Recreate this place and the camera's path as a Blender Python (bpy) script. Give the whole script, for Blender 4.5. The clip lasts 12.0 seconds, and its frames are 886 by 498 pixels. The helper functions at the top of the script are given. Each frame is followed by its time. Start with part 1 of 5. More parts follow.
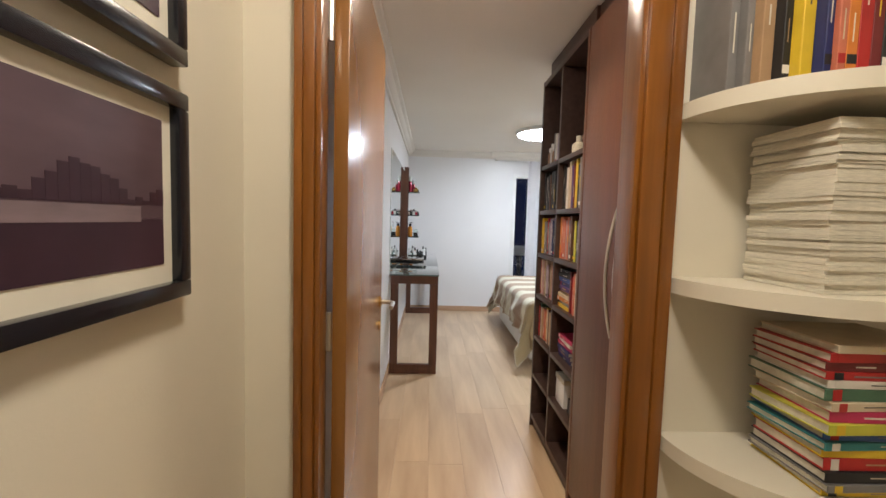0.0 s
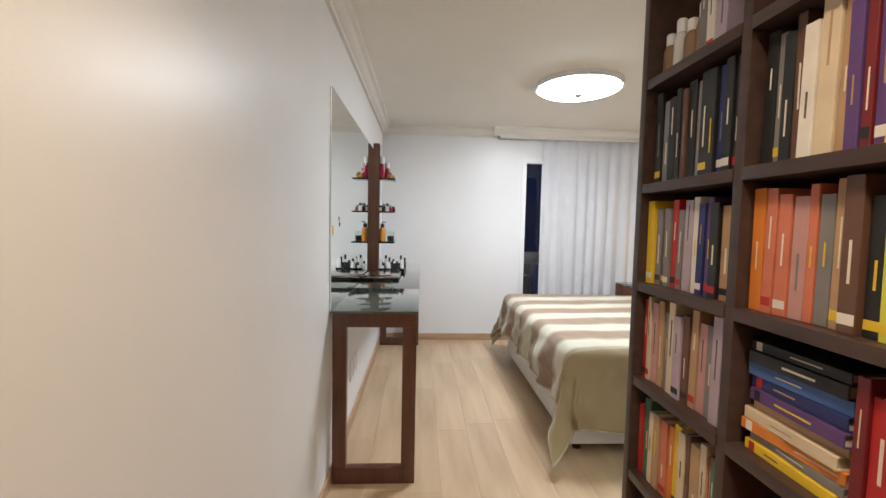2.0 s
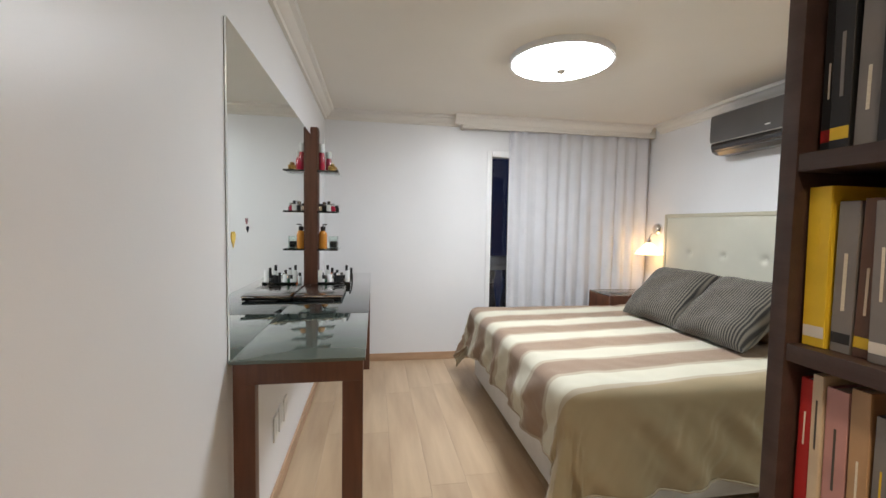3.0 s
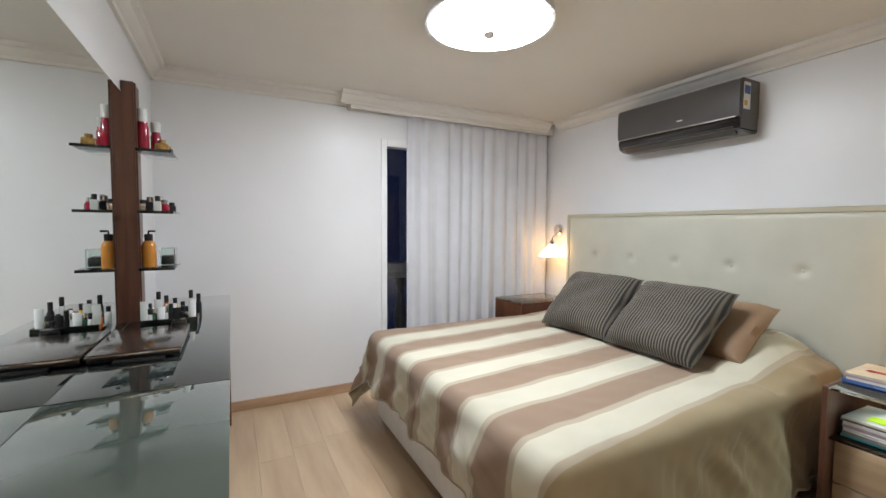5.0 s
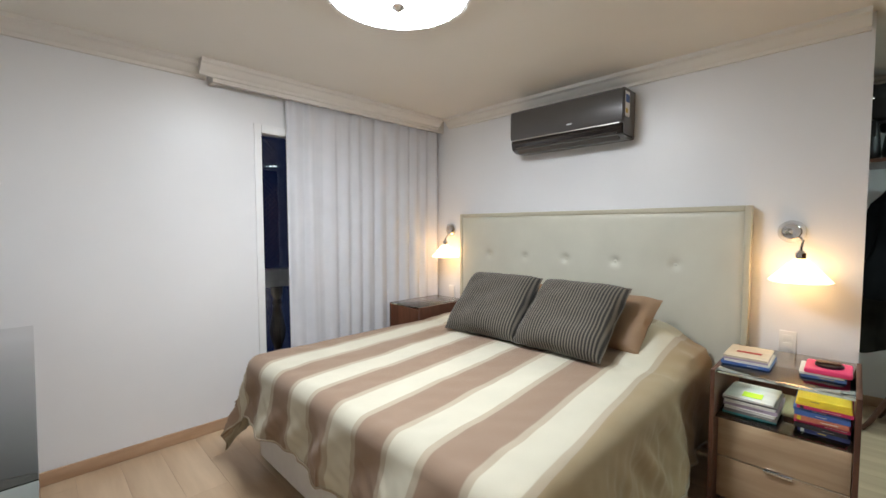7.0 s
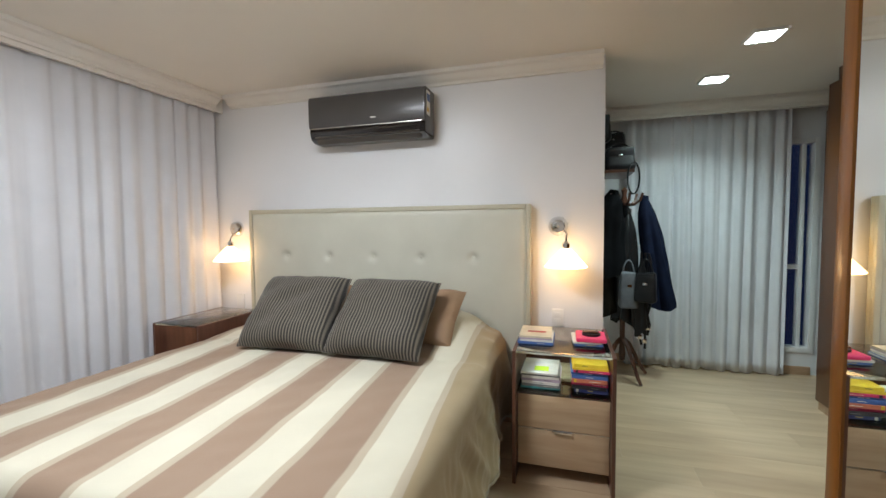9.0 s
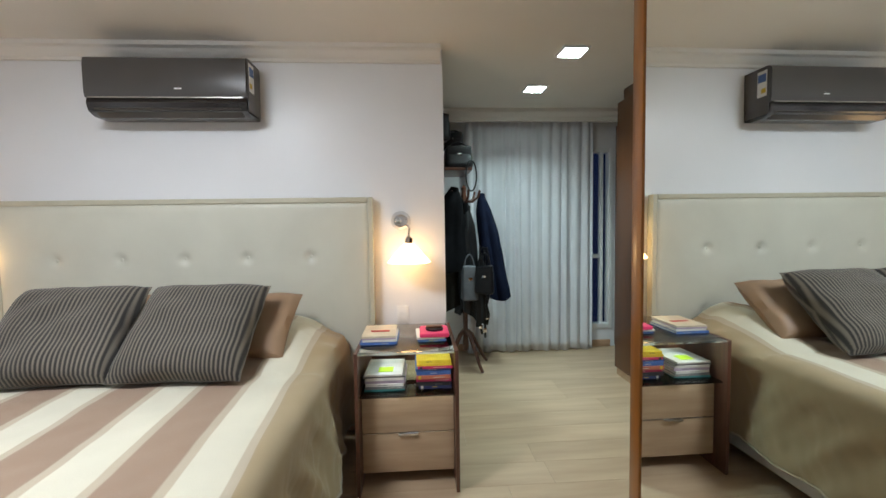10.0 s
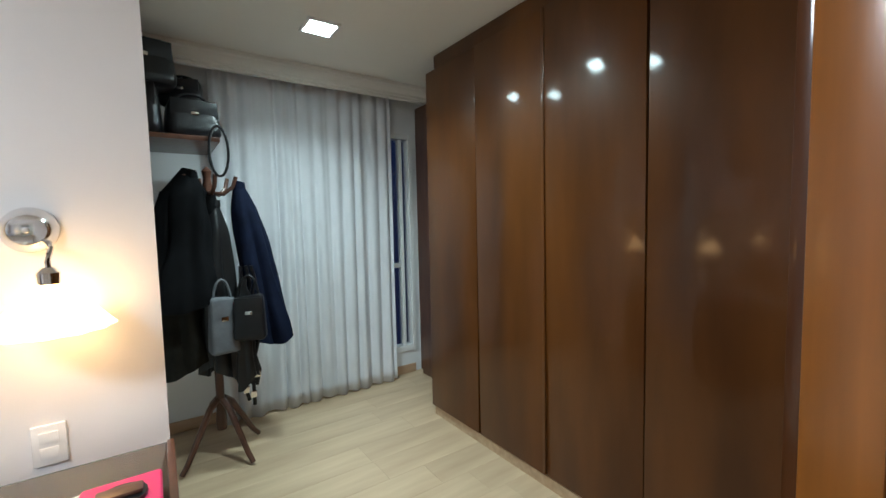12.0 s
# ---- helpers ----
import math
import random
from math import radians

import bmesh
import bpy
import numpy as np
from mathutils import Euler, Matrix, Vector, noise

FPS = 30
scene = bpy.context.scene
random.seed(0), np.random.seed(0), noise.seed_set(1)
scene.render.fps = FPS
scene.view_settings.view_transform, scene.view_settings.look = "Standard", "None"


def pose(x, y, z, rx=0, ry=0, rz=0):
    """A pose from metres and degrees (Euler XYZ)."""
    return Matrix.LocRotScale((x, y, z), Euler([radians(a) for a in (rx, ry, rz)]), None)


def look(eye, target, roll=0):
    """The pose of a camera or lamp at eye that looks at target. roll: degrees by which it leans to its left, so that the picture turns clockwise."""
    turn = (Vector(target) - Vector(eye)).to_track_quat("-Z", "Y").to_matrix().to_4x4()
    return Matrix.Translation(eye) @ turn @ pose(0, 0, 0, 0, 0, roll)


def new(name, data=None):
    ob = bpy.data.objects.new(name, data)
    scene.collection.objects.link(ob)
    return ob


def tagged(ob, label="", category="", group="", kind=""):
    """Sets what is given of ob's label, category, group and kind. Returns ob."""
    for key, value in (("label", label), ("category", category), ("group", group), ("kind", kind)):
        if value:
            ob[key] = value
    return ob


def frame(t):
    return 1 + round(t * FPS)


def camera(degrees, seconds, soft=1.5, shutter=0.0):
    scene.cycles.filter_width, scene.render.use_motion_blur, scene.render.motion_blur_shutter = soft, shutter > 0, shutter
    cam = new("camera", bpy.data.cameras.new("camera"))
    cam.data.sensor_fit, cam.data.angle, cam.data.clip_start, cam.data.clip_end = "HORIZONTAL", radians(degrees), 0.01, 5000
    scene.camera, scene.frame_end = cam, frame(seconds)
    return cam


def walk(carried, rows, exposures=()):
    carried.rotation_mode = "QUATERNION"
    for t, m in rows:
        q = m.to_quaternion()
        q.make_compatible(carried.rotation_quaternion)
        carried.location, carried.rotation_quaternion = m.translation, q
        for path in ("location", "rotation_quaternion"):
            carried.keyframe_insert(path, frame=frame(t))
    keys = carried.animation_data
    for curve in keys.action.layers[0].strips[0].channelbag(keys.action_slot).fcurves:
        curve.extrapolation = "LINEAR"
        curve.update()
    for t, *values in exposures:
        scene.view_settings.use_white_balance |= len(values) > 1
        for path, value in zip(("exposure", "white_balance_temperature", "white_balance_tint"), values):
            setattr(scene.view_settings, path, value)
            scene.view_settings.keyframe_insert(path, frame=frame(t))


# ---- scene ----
cam = camera(94.0, 12.0)
PATH = [
    (0, (-0.134, 0.142, 1.388), (-0.071, 2.136, 1.249), 1.6),
    (0.5, (-0.139, 0.629, 1.378), (-0.106, 2.624, 1.238), 1.5),
    (1, (-0.067, 1.067, 1.356), (-0.041, 3.063, 1.226), 1.4),
    (1.5, (-0.059, 1.397, 1.345), (-0.005, 3.392, 1.22), 1.3),
    (2, (-0.037, 1.72, 1.346), (0.068, 3.714, 1.222), 1.2),
    (2.5, (-0.006, 2.043, 1.354), (0.188, 4.03, 1.235), 0.9),
    (3, (-0.019, 2.359, 1.356), (0.31, 4.328, 1.241), 1.0),
    (5, (-0.034, 3.081, 1.376), (0.878, 4.857, 1.269), 0.4),
    (5.5, (-0.016, 3.124, 1.389), (0.995, 4.846, 1.279), 0.3),
    (6, (-0.035, 3.217, 1.4), (1.101, 4.859, 1.288), 0.2),
    (6.5, (-0.052, 3.331, 1.386), (1.225, 4.866, 1.278), -0.0),
    (8.5, (0.06, 3.57, 1.371), (1.861, 4.435, 1.263), -0.2),
    (9, (0.085, 3.614, 1.354), (1.998, 4.185, 1.247), -0.5),
    (9.5, (0.14, 3.584, 1.324), (2.123, 3.823, 1.226), -0.7),
    (10, (0.245, 3.565, 1.316), (2.238, 3.44, 1.204), -0.9),
    (10.5, (0.553, 3.492, 1.29), (2.494, 3.023, 1.178), -1.0),
    (11, (0.869, 3.455, 1.29), (2.714, 2.694, 1.173), -1.2),
    (11.5, (1.138, 3.483, 1.333), (2.864, 2.481, 1.207), -1.4),
    (12, (1.328, 3.384, 1.353), (2.968, 2.248, 1.215), -1.3),
]
walk(cam, [(t, look(eye, target, roll)) for t, eye, target, roll in PATH],
     [(0, 0.45, 6000, 10), (0.5, 0.42, 5850, 10), (1, 0.52, 5800, 10), (1.5, 0.55, 6200, 10), (3, 0.34, 6300, 10),
      (5, 0.25, 6250, 10), (8.5, 0.22, 6300, 10), (10.5, 0.34, 6100, 10), (12, 0.52, 6050, 10)])

# ---------- world and light ----------
world = bpy.data.worlds.new("night")
world.use_nodes = True
scene.world = world
world.node_tree.nodes["Background"].inputs[0].default_value = (0.012, 0.02, 0.06, 1)
world.node_tree.nodes["Background"].inputs[1].default_value = 0.35
LAMP, SCONCE, SHADE, SPOT, HALL, ENTRY = 48.0, 25.0, 6.0, 36.0, 78.0, 60.0


# ---------- materials ----------
def material(name, colour, rough=0.6, metal=0.0, vary=0.12, scale=6.0, bump=0.0, bump_scale=60.0, stretch=(1, 1, 1), second=None,
             coat=0.0, per_object=0.0, transmission=0.0, ior=1.45, emission=None, strength=0.0, alpha=1.0):
    """A surface of one base colour that drifts at two scales, with fine relief."""
    m = bpy.data.materials.new(name)
    m.use_nodes = True
    nt = m.node_tree
    b = nt.nodes["Principled BSDF"]
    b.inputs["Roughness"].default_value, b.inputs["Metallic"].default_value = rough, metal
    b.inputs["Coat Weight"].default_value, b.inputs["Coat Roughness"].default_value = coat, 0.16
    b.inputs["Transmission Weight"].default_value, b.inputs["IOR"].default_value = transmission, ior
    b.inputs["Alpha"].default_value = alpha
    dark = tuple(c * (1 - vary) for c in colour) if second is None else second
    light = tuple(min(1, c * (1 + vary * 0.6)) for c in colour) if second is None else colour
    tc = nt.nodes.new("ShaderNodeTexCoord")
    mp = nt.nodes.new("ShaderNodeMapping")
    mp.inputs["Scale"].default_value = stretch
    nt.links.new(tc.outputs["Object"], mp.inputs["Vector"])
    big = nt.nodes.new("ShaderNodeTexNoise")
    big.inputs["Scale"].default_value, big.inputs["Detail"].default_value = scale, 6
    nt.links.new(mp.outputs[0], big.inputs["Vector"])
    ramp = nt.nodes.new("ShaderNodeValToRGB")
    ramp.color_ramp.elements[0].position, ramp.color_ramp.elements[1].position = 0.32, 0.68
    ramp.color_ramp.elements[0].color, ramp.color_ramp.elements[1].color = (*dark, 1), (*light, 1)
    nt.links.new(big.outputs[0], ramp.inputs[0])
    out = ramp.outputs[0]
    if per_object:
        info = nt.nodes.new("ShaderNodeObjectInfo")
        hsv = nt.nodes.new("ShaderNodeHueSaturation")
        rng = nt.nodes.new("ShaderNodeMapRange")
        rng.inputs["To Min"].default_value, rng.inputs["To Max"].default_value = 1 - per_object, 1 + per_object
        nt.links.new(info.outputs["Random"], rng.inputs[0])
        nt.links.new(rng.outputs[0], hsv.inputs["Value"])
        nt.links.new(out, hsv.inputs["Color"])
        out = hsv.outputs[0]
    nt.links.new(out, b.inputs["Base Color"])
    if bump:
        fine = nt.nodes.new("ShaderNodeTexNoise")
        fine.inputs["Scale"].default_value, fine.inputs["Detail"].default_value = bump_scale, 4
        nt.links.new(mp.outputs[0], fine.inputs["Vector"])
        bn = nt.nodes.new("ShaderNodeBump")
        bn.inputs["Strength"].default_value, bn.inputs["Distance"].default_value = bump, 0.004
        nt.links.new(fine.outputs[0], bn.inputs["Height"])
        nt.links.new(bn.outputs[0], b.inputs["Normal"])
    if emission:
        b.inputs["Emission Color"].default_value, b.inputs["Emission Strength"].default_value = (*emission, 1), strength
    return m


def grain(name, colour, dark, rough, scale, stretch, coat=0.0, per_object=0.0, bump=0.15):
    """Wood: long streaks along the direction with the small stretch."""
    return material(name, colour, rough, scale=scale, stretch=stretch, second=dark, coat=coat, per_object=per_object, bump=bump, bump_scale=scale * 9)


def striped(name, a, b, axis, period, share, rough=0.9, offset=0.0, soft=0.04, side=None, band=None):
    """Woven cloth with stripes counted in cloth metres (the mesh's UV). side: the colour below zero of that axis."""
    m = material(name, a, rough, vary=0.08, scale=3, bump=0.25, bump_scale=260)
    nt = m.node_tree
    bs = nt.nodes["Principled BSDF"]
    uv = nt.nodes.new("ShaderNodeTexCoord")
    sep = nt.nodes.new("ShaderNodeSeparateXYZ")
    nt.links.new(uv.outputs["UV"], sep.inputs[0])

    def math_node(op, x, y):
        n = nt.nodes.new("ShaderNodeMath")
        n.operation = op
        for i, v in enumerate((x, y)):
            if isinstance(v, (int, float)):
                n.inputs[i].default_value = v
            else:
                nt.links.new(v, n.inputs[i])
        return n.outputs[0]

    w = sep.outputs[axis]
    f = math_node("FRACT", math_node("DIVIDE", math_node("ADD", w, offset + 50 * period), period), 0.0)
    d = math_node("ABSOLUTE", math_node("SUBTRACT", f, 0.5), 0.0)
    ramp = nt.nodes.new("ShaderNodeMapRange")
    ramp.inputs["From Min"].default_value, ramp.inputs["From Max"].default_value = share / 2 - soft, share / 2 + soft
    nt.links.new(d, ramp.inputs[0])
    base = bs.inputs["Base Color"].links[0].from_socket
    mix = nt.nodes.new("ShaderNodeMix")
    mix.data_type = "RGBA"
    nt.links.new(ramp.outputs[0], mix.inputs[0])
    mix.inputs[6].default_value = (*b, 1)
    nt.links.new(base, mix.inputs[7])
    out = mix.outputs[2]
    if band:
        near = math_node("ABSOLUTE", math_node("SUBTRACT", d, share / 2 + 0.035), 0.0)
        strip = nt.nodes.new("ShaderNodeMapRange")
        strip.inputs["From Min"].default_value, strip.inputs["From Max"].default_value = 0.045, 0.030
        nt.links.new(near, strip.inputs[0])
        m1 = nt.nodes.new("ShaderNodeMix")
        m1.data_type = "RGBA"
        nt.links.new(strip.outputs[0], m1.inputs[0])
        nt.links.new(out, m1.inputs[6])
        m1.inputs[7].default_value = (*band, 1)
        out = m1.outputs[2]
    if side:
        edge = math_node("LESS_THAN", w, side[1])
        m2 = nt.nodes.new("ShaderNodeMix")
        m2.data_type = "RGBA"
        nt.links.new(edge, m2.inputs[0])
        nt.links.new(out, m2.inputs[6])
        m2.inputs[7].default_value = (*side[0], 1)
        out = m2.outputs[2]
    nt.links.new(out, bs.inputs["Base Color"])
    bs.inputs["Sheen Weight"].default_value = 0.15
    return m


M = {}
M["wall"] = material("wall_paint", (0.78, 0.78, 0.79), 0.36, vary=0.03, scale=1.5, bump=0.06, bump_scale=180)
M["hallwall"] = material("cream_wall_paint", (0.72, 0.67, 0.56), 0.6, vary=0.04, scale=1.5, bump=0.06, bump_scale=180)
M["ceiling"] = material("ceiling_paint", (0.80, 0.76, 0.70), 0.75, vary=0.03, scale=1.2, bump=0.05, bump_scale=150)
M["crown"] = material("plaster_moulding", (0.76, 0.73, 0.68), 0.65, vary=0.03, scale=2)
M["floor"] = grain("oak_laminate", (0.57, 0.425, 0.28), (0.41, 0.285, 0.18), 0.33, 2.4, (3.2, 0.45, 1), per_object=0.05, bump=0.05)
M["joint"] = material("floor_joint", (0.3, 0.2, 0.125), 0.8)
M["base"] = grain("baseboard_wood", (0.50, 0.33, 0.21), (0.40, 0.25, 0.15), 0.45, 4, (1, 1, 6))
M["wenge"] = grain("wenge_veneer", (0.060, 0.030, 0.024), (0.034, 0.017, 0.014), 0.38, 7, (5, 5, 0.5), coat=0.15)
M["cabinet"] = grain("walnut_veneer", (0.115, 0.043, 0.022), (0.082, 0.030, 0.016), 0.33, 5, (5, 5, 0.3), coat=0.08)
M["shelfwood"] = grain("dark_shelf_board", (0.065, 0.038, 0.032), (0.042, 0.024, 0.02), 0.4, 7, (5, 0.5, 5), coat=0.1)
M["mahogany"] = grain("mahogany_lacquer", (0.112, 0.037, 0.0065), (0.050, 0.0155, 0.0035), 0.40, 1.3, (2.6, 2.6, 0.5), coat=0.45, bump=0.03)
M["mahogany"].node_tree.nodes["Principled BSDF"].inputs["Coat Roughness"].default_value = 0.09
M["mahogany"].node_tree.nodes["Principled BSDF"].inputs["Specular IOR Level"].default_value = 0.2
M["honey"] = grain("honey_oak", (0.25, 0.088, 0.011), (0.15, 0.051, 0.006), 0.28, 4, (7, 7, 0.4), coat=0.5, bump=0.03)
M["doorwood"] = grain("honey_door_veneer", (0.31, 0.140, 0.034), (0.25, 0.107, 0.024), 0.24, 2.5, (4, 4, 0.4), coat=0.2, bump=0.02)
M["oak"] = grain("pale_oak_front", (0.46, 0.33, 0.21), (0.36, 0.24, 0.145), 0.4, 5, (6, 0.5, 6))
M["drawer"] = grain("glazed_oak_front", (0.46, 0.33, 0.21), (0.36, 0.24, 0.145), 0.35, 5, (6, 0.5, 6), coat=1.0)
M["drawer"].node_tree.nodes["Principled BSDF"].inputs["Coat Roughness"].default_value = 0.02
M["walnut"] = grain("walnut_panel", (0.12, 0.048, 0.028), (0.07, 0.028, 0.017), 0.35, 6, (5, 5, 0.5), coat=0.2)
M["mirror"] = material("mirror_silver", (0.86, 0.90, 0.88), 0.012, 1.0, vary=0.0)
M["glass"] = material("green_glass", (0.80, 0.93, 0.88), 0.02, vary=0.0, transmission=1.0, ior=1.5)
M["pane"] = material("window_glass", (0.95, 0.97, 1.0), 0.01, vary=0.0, transmission=1.0, ior=1.45)
M["glassedge"] = material("black_glass", (0.010, 0.014, 0.013), 0.06, vary=0.1, coat=0.5)
M["greyglass"] = material("grey_back_painted_glass", (0.020, 0.026, 0.026), 0.03, vary=0.05, coat=1.0, ior=1.6)
M["palegreen"] = material("green_back_painted_glass", (0.085, 0.108, 0.094), 0.03, vary=0.05, coat=0.6, ior=1.45)
for k in ("greyglass", "palegreen"):
    M[k].node_tree.nodes["Principled BSDF"].inputs["Coat Roughness"].default_value = 0.01
M["chrome"] = material("chrome", (0.75, 0.75, 0.76), 0.12, 1.0, vary=0.05)
M["steel"] = material("satin_steel", (0.62, 0.59, 0.55), 0.32, 1.0, vary=0.08)
M["brass"] = material("brass", (0.62, 0.42, 0.16), 0.22, 1.0, vary=0.1)
M["white"] = material("white_lacquer", (0.8, 0.8, 0.8), 0.35, vary=0.03)
M["plastic"] = material("white_plastic", (0.82, 0.81, 0.79), 0.4, vary=0.02)
M["acgrey"] = material("graphite_plastic", (0.075, 0.068, 0.064), 0.3, vary=0.06, coat=0.3)
M["acdark"] = material("gloss_black_plastic", (0.02, 0.016, 0.015), 0.12, vary=0.1, coat=0.6)
M["black"] = material("black_plastic", (0.012, 0.012, 0.013), 0.35, vary=0.2)
M["leather"] = material("black_leather", (0.007, 0.007, 0.009), 0.3, vary=0.3, scale=20, bump=0.4, bump_scale=220)
M["coat"] = material("black_wool", (0.005, 0.005, 0.006), 0.9, vary=0.3, scale=12, bump=0.4, bump_scale=300)
M["navy"] = material("navy_cloth", (0.006, 0.009, 0.024), 0.85, vary=0.3, scale=12, bump=0.4, bump_scale=300)
M["olive"] = material("dark_olive_cloth", (0.018, 0.016, 0.013), 0.9, vary=0.25, scale=12, bump=0.4, bump_scale=300)
for k in ("coat", "navy", "olive"):
    M[k].node_tree.nodes["Principled BSDF"].inputs["Specular IOR Level"].default_value = 0.12
M["greybag"] = material("silver_grey_cloth", (0.12, 0.125, 0.14), 0.6, vary=0.2, scale=14, bump=0.3)
M["headboard"] = material("sage_leatherette", (0.57, 0.56, 0.47), 0.42, vary=0.05, scale=4, bump=0.12, bump_scale=300)
M["piping"] = material("headboard_border", (0.50, 0.47, 0.36), 0.45, vary=0.06)
M["mattress"] = material("white_base_fabric", (0.72, 0.71, 0.69), 0.85, vary=0.06, scale=9, bump=0.25, bump_scale=240)
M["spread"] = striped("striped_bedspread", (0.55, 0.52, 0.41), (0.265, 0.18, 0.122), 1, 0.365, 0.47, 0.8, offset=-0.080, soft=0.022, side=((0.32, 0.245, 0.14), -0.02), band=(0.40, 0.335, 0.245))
M["cushion"] = striped("pinstripe_cushion", (0.150, 0.128, 0.100), (0.020, 0.0175, 0.0145), 0, 0.0175, 0.56, 0.85, soft=0.12)
M["tan"] = material("tan_satin", (0.27, 0.17, 0.10), 0.5, vary=0.1, scale=7, bump=0.2, bump_scale=200)
M["paper"] = material("page_paper", (0.70, 0.66, 0.56), 0.8, vary=0.18, scale=40, stretch=(1, 1, 12))
M["mat"] = material("cream_mat_board", (0.74, 0.70, 0.60), 0.7, vary=0.03)
M["frameblack"] = material("black_frame_lacquer", (0.012, 0.013, 0.018), 0.25, vary=0.2, coat=0.4)
M["sky"] = material("print_sky", (0.105, 0.068, 0.085), 0.35, vary=0.25, scale=5, stretch=(1, 1, 3))
M["sea"] = material("print_dark", (0.045, 0.022, 0.035), 0.35, vary=0.3, scale=6)
M["mist"] = material("print_mist", (0.20, 0.15, 0.17), 0.35, vary=0.3, scale=7, stretch=(1, 1, 4))
M["lamp"] = material("lit_diffuser", (0.9, 0.9, 0.9), 0.4, vary=0.0, emission=(0.93, 0.97, 1.0), strength=LAMP)
M["spot"] = material("lit_panel", (0.9, 0.9, 0.9), 0.4, vary=0.0, emission=(0.78, 1.0, 0.97), strength=SPOT)
M["bulb"] = material("lit_bulb", (0.9, 0.8, 0.6), 0.4, vary=0.0, emission=(1.0, 0.64, 0.30), strength=SCONCE)
M["hall"] = material("lit_hall_diffuser", (0.9, 0.85, 0.7), 0.4, vary=0.0, emission=(1.0, 0.86, 0.66), strength=HALL)
M["entry"] = material("entry_fill_panel", (0.9, 0.85, 0.7), 0.4, vary=0.0, emission=(1.0, 0.83, 0.62), strength=ENTRY)
M["balcony"] = material("balcony_stone", (0.36, 0.35, 0.34), 0.8, vary=0.15, scale=8, bump=0.2)
M["iron"] = material("dark_cast_baluster", (0.03, 0.03, 0.035), 0.5, vary=0.2)


def sheer(name, colour, share):
    """Thin curtain cloth: part scatters back, part lets light through."""
    m = material(name, colour, 0.9, vary=0.05, scale=5, bump=0.1, bump_scale=400)
    nt = m.node_tree
    tr = nt.nodes.new("ShaderNodeBsdfTranslucent")
    tr.inputs[0].default_value = (*colour, 1)
    mx = nt.nodes.new("ShaderNodeMixShader")
    mx.inputs[0].default_value = share
    nt.links.new(nt.nodes["Principled BSDF"].outputs[0], mx.inputs[1])
    nt.links.new(tr.outputs[0], mx.inputs[2])
    nt.links.new(mx.outputs[0], nt.nodes["Material Output"].inputs[0])
    return m


M["curtain"] = sheer("white_sheer_curtain", (0.84, 0.84, 0.87), 0.3)
M["shade"] = material("glowing_amber_glass", (0.95, 0.85, 0.65), 0.3, vary=0.04, emission=(1.0, 0.57, 0.22), strength=SHADE)


# ---------- building helpers ----------
def box(x0, y0, z0, x1, y1, z1, bevel=0.0, seg=2, bm=None):
    own = bmesh.new()
    bmesh.ops.create_cube(own, size=1)
    for v in own.verts:
        v.co = Vector(((x0 + x1) / 2 + v.co.x * abs(x1 - x0), (y0 + y1) / 2 + v.co.y * abs(y1 - y0), (z0 + z1) / 2 + v.co.z * abs(z1 - z0)))
    if bevel:
        bmesh.ops.bevel(own, geom=own.edges[:], offset=bevel, segments=seg, profile=0.6, affect="EDGES")
    if bm is None:
        return own
    return merge(bm, own)


def merge(a, b):
    me = bpy.data.meshes.new("tmp")
    b.to_mesh(me)
    b.free()
    a.from_mesh(me)
    bpy.data.meshes.remove(me)
    return a


def turned(bm, m):
    bmesh.ops.transform(bm, matrix=m, verts=bm.verts)
    return bm


def lathe(profile, x=0, y=0, z=0, n=24):
    """Turns (radius, height) pairs round an upright axis."""
    bm = bmesh.new()
    rings = []
    for r, h in profile:
        rings.append([bm.verts.new((x + r * math.cos(2 * math.pi * k / n), y + r * math.sin(2 * math.pi * k / n), z + h)) for k in range(n)])
    for a, b in zip(rings, rings[1:]):
        for k in range(n):
            bm.faces.new((a[k], a[(k + 1) % n], b[(k + 1) % n], b[k]))
    if profile[0][0] > 1e-4:
        bm.faces.new(rings[0][::-1])
    if profile[-1][0] > 1e-4:
        bm.faces.new(rings[-1])
    bmesh.ops.remove_doubles(bm, verts=bm.verts, dist=1e-5)
    return bm


def tube(points, r, n=8, r_end=None):
    """A round bar along points, tapering to r_end."""
    bm = bmesh.new()
    pts = [Vector(p) for p in points]
    rings = []
    for i, p in enumerate(pts):
        d = (pts[min(i + 1, len(pts) - 1)] - pts[max(i - 1, 0)]).normalized()
        a = d.orthogonal().normalized() if i == 0 else (side - d * side.dot(d)).normalized()
        side = a
        c = d.cross(a)
        rr = r if r_end is None else r + (r_end - r) * i / (len(pts) - 1)
        rings.append([bm.verts.new(p + (a * math.cos(2 * math.pi * k / n) + c * math.sin(2 * math.pi * k / n)) * rr) for k in range(n)])
    for u, v in zip(rings, rings[1:]):
        for k in range(n):
            bm.faces.new((u[k], u[(k + 1) % n], v[(k + 1) % n], v[k]))
    bm.faces.new(rings[0][::-1])
    bm.faces.new(rings[-1])
    return bm


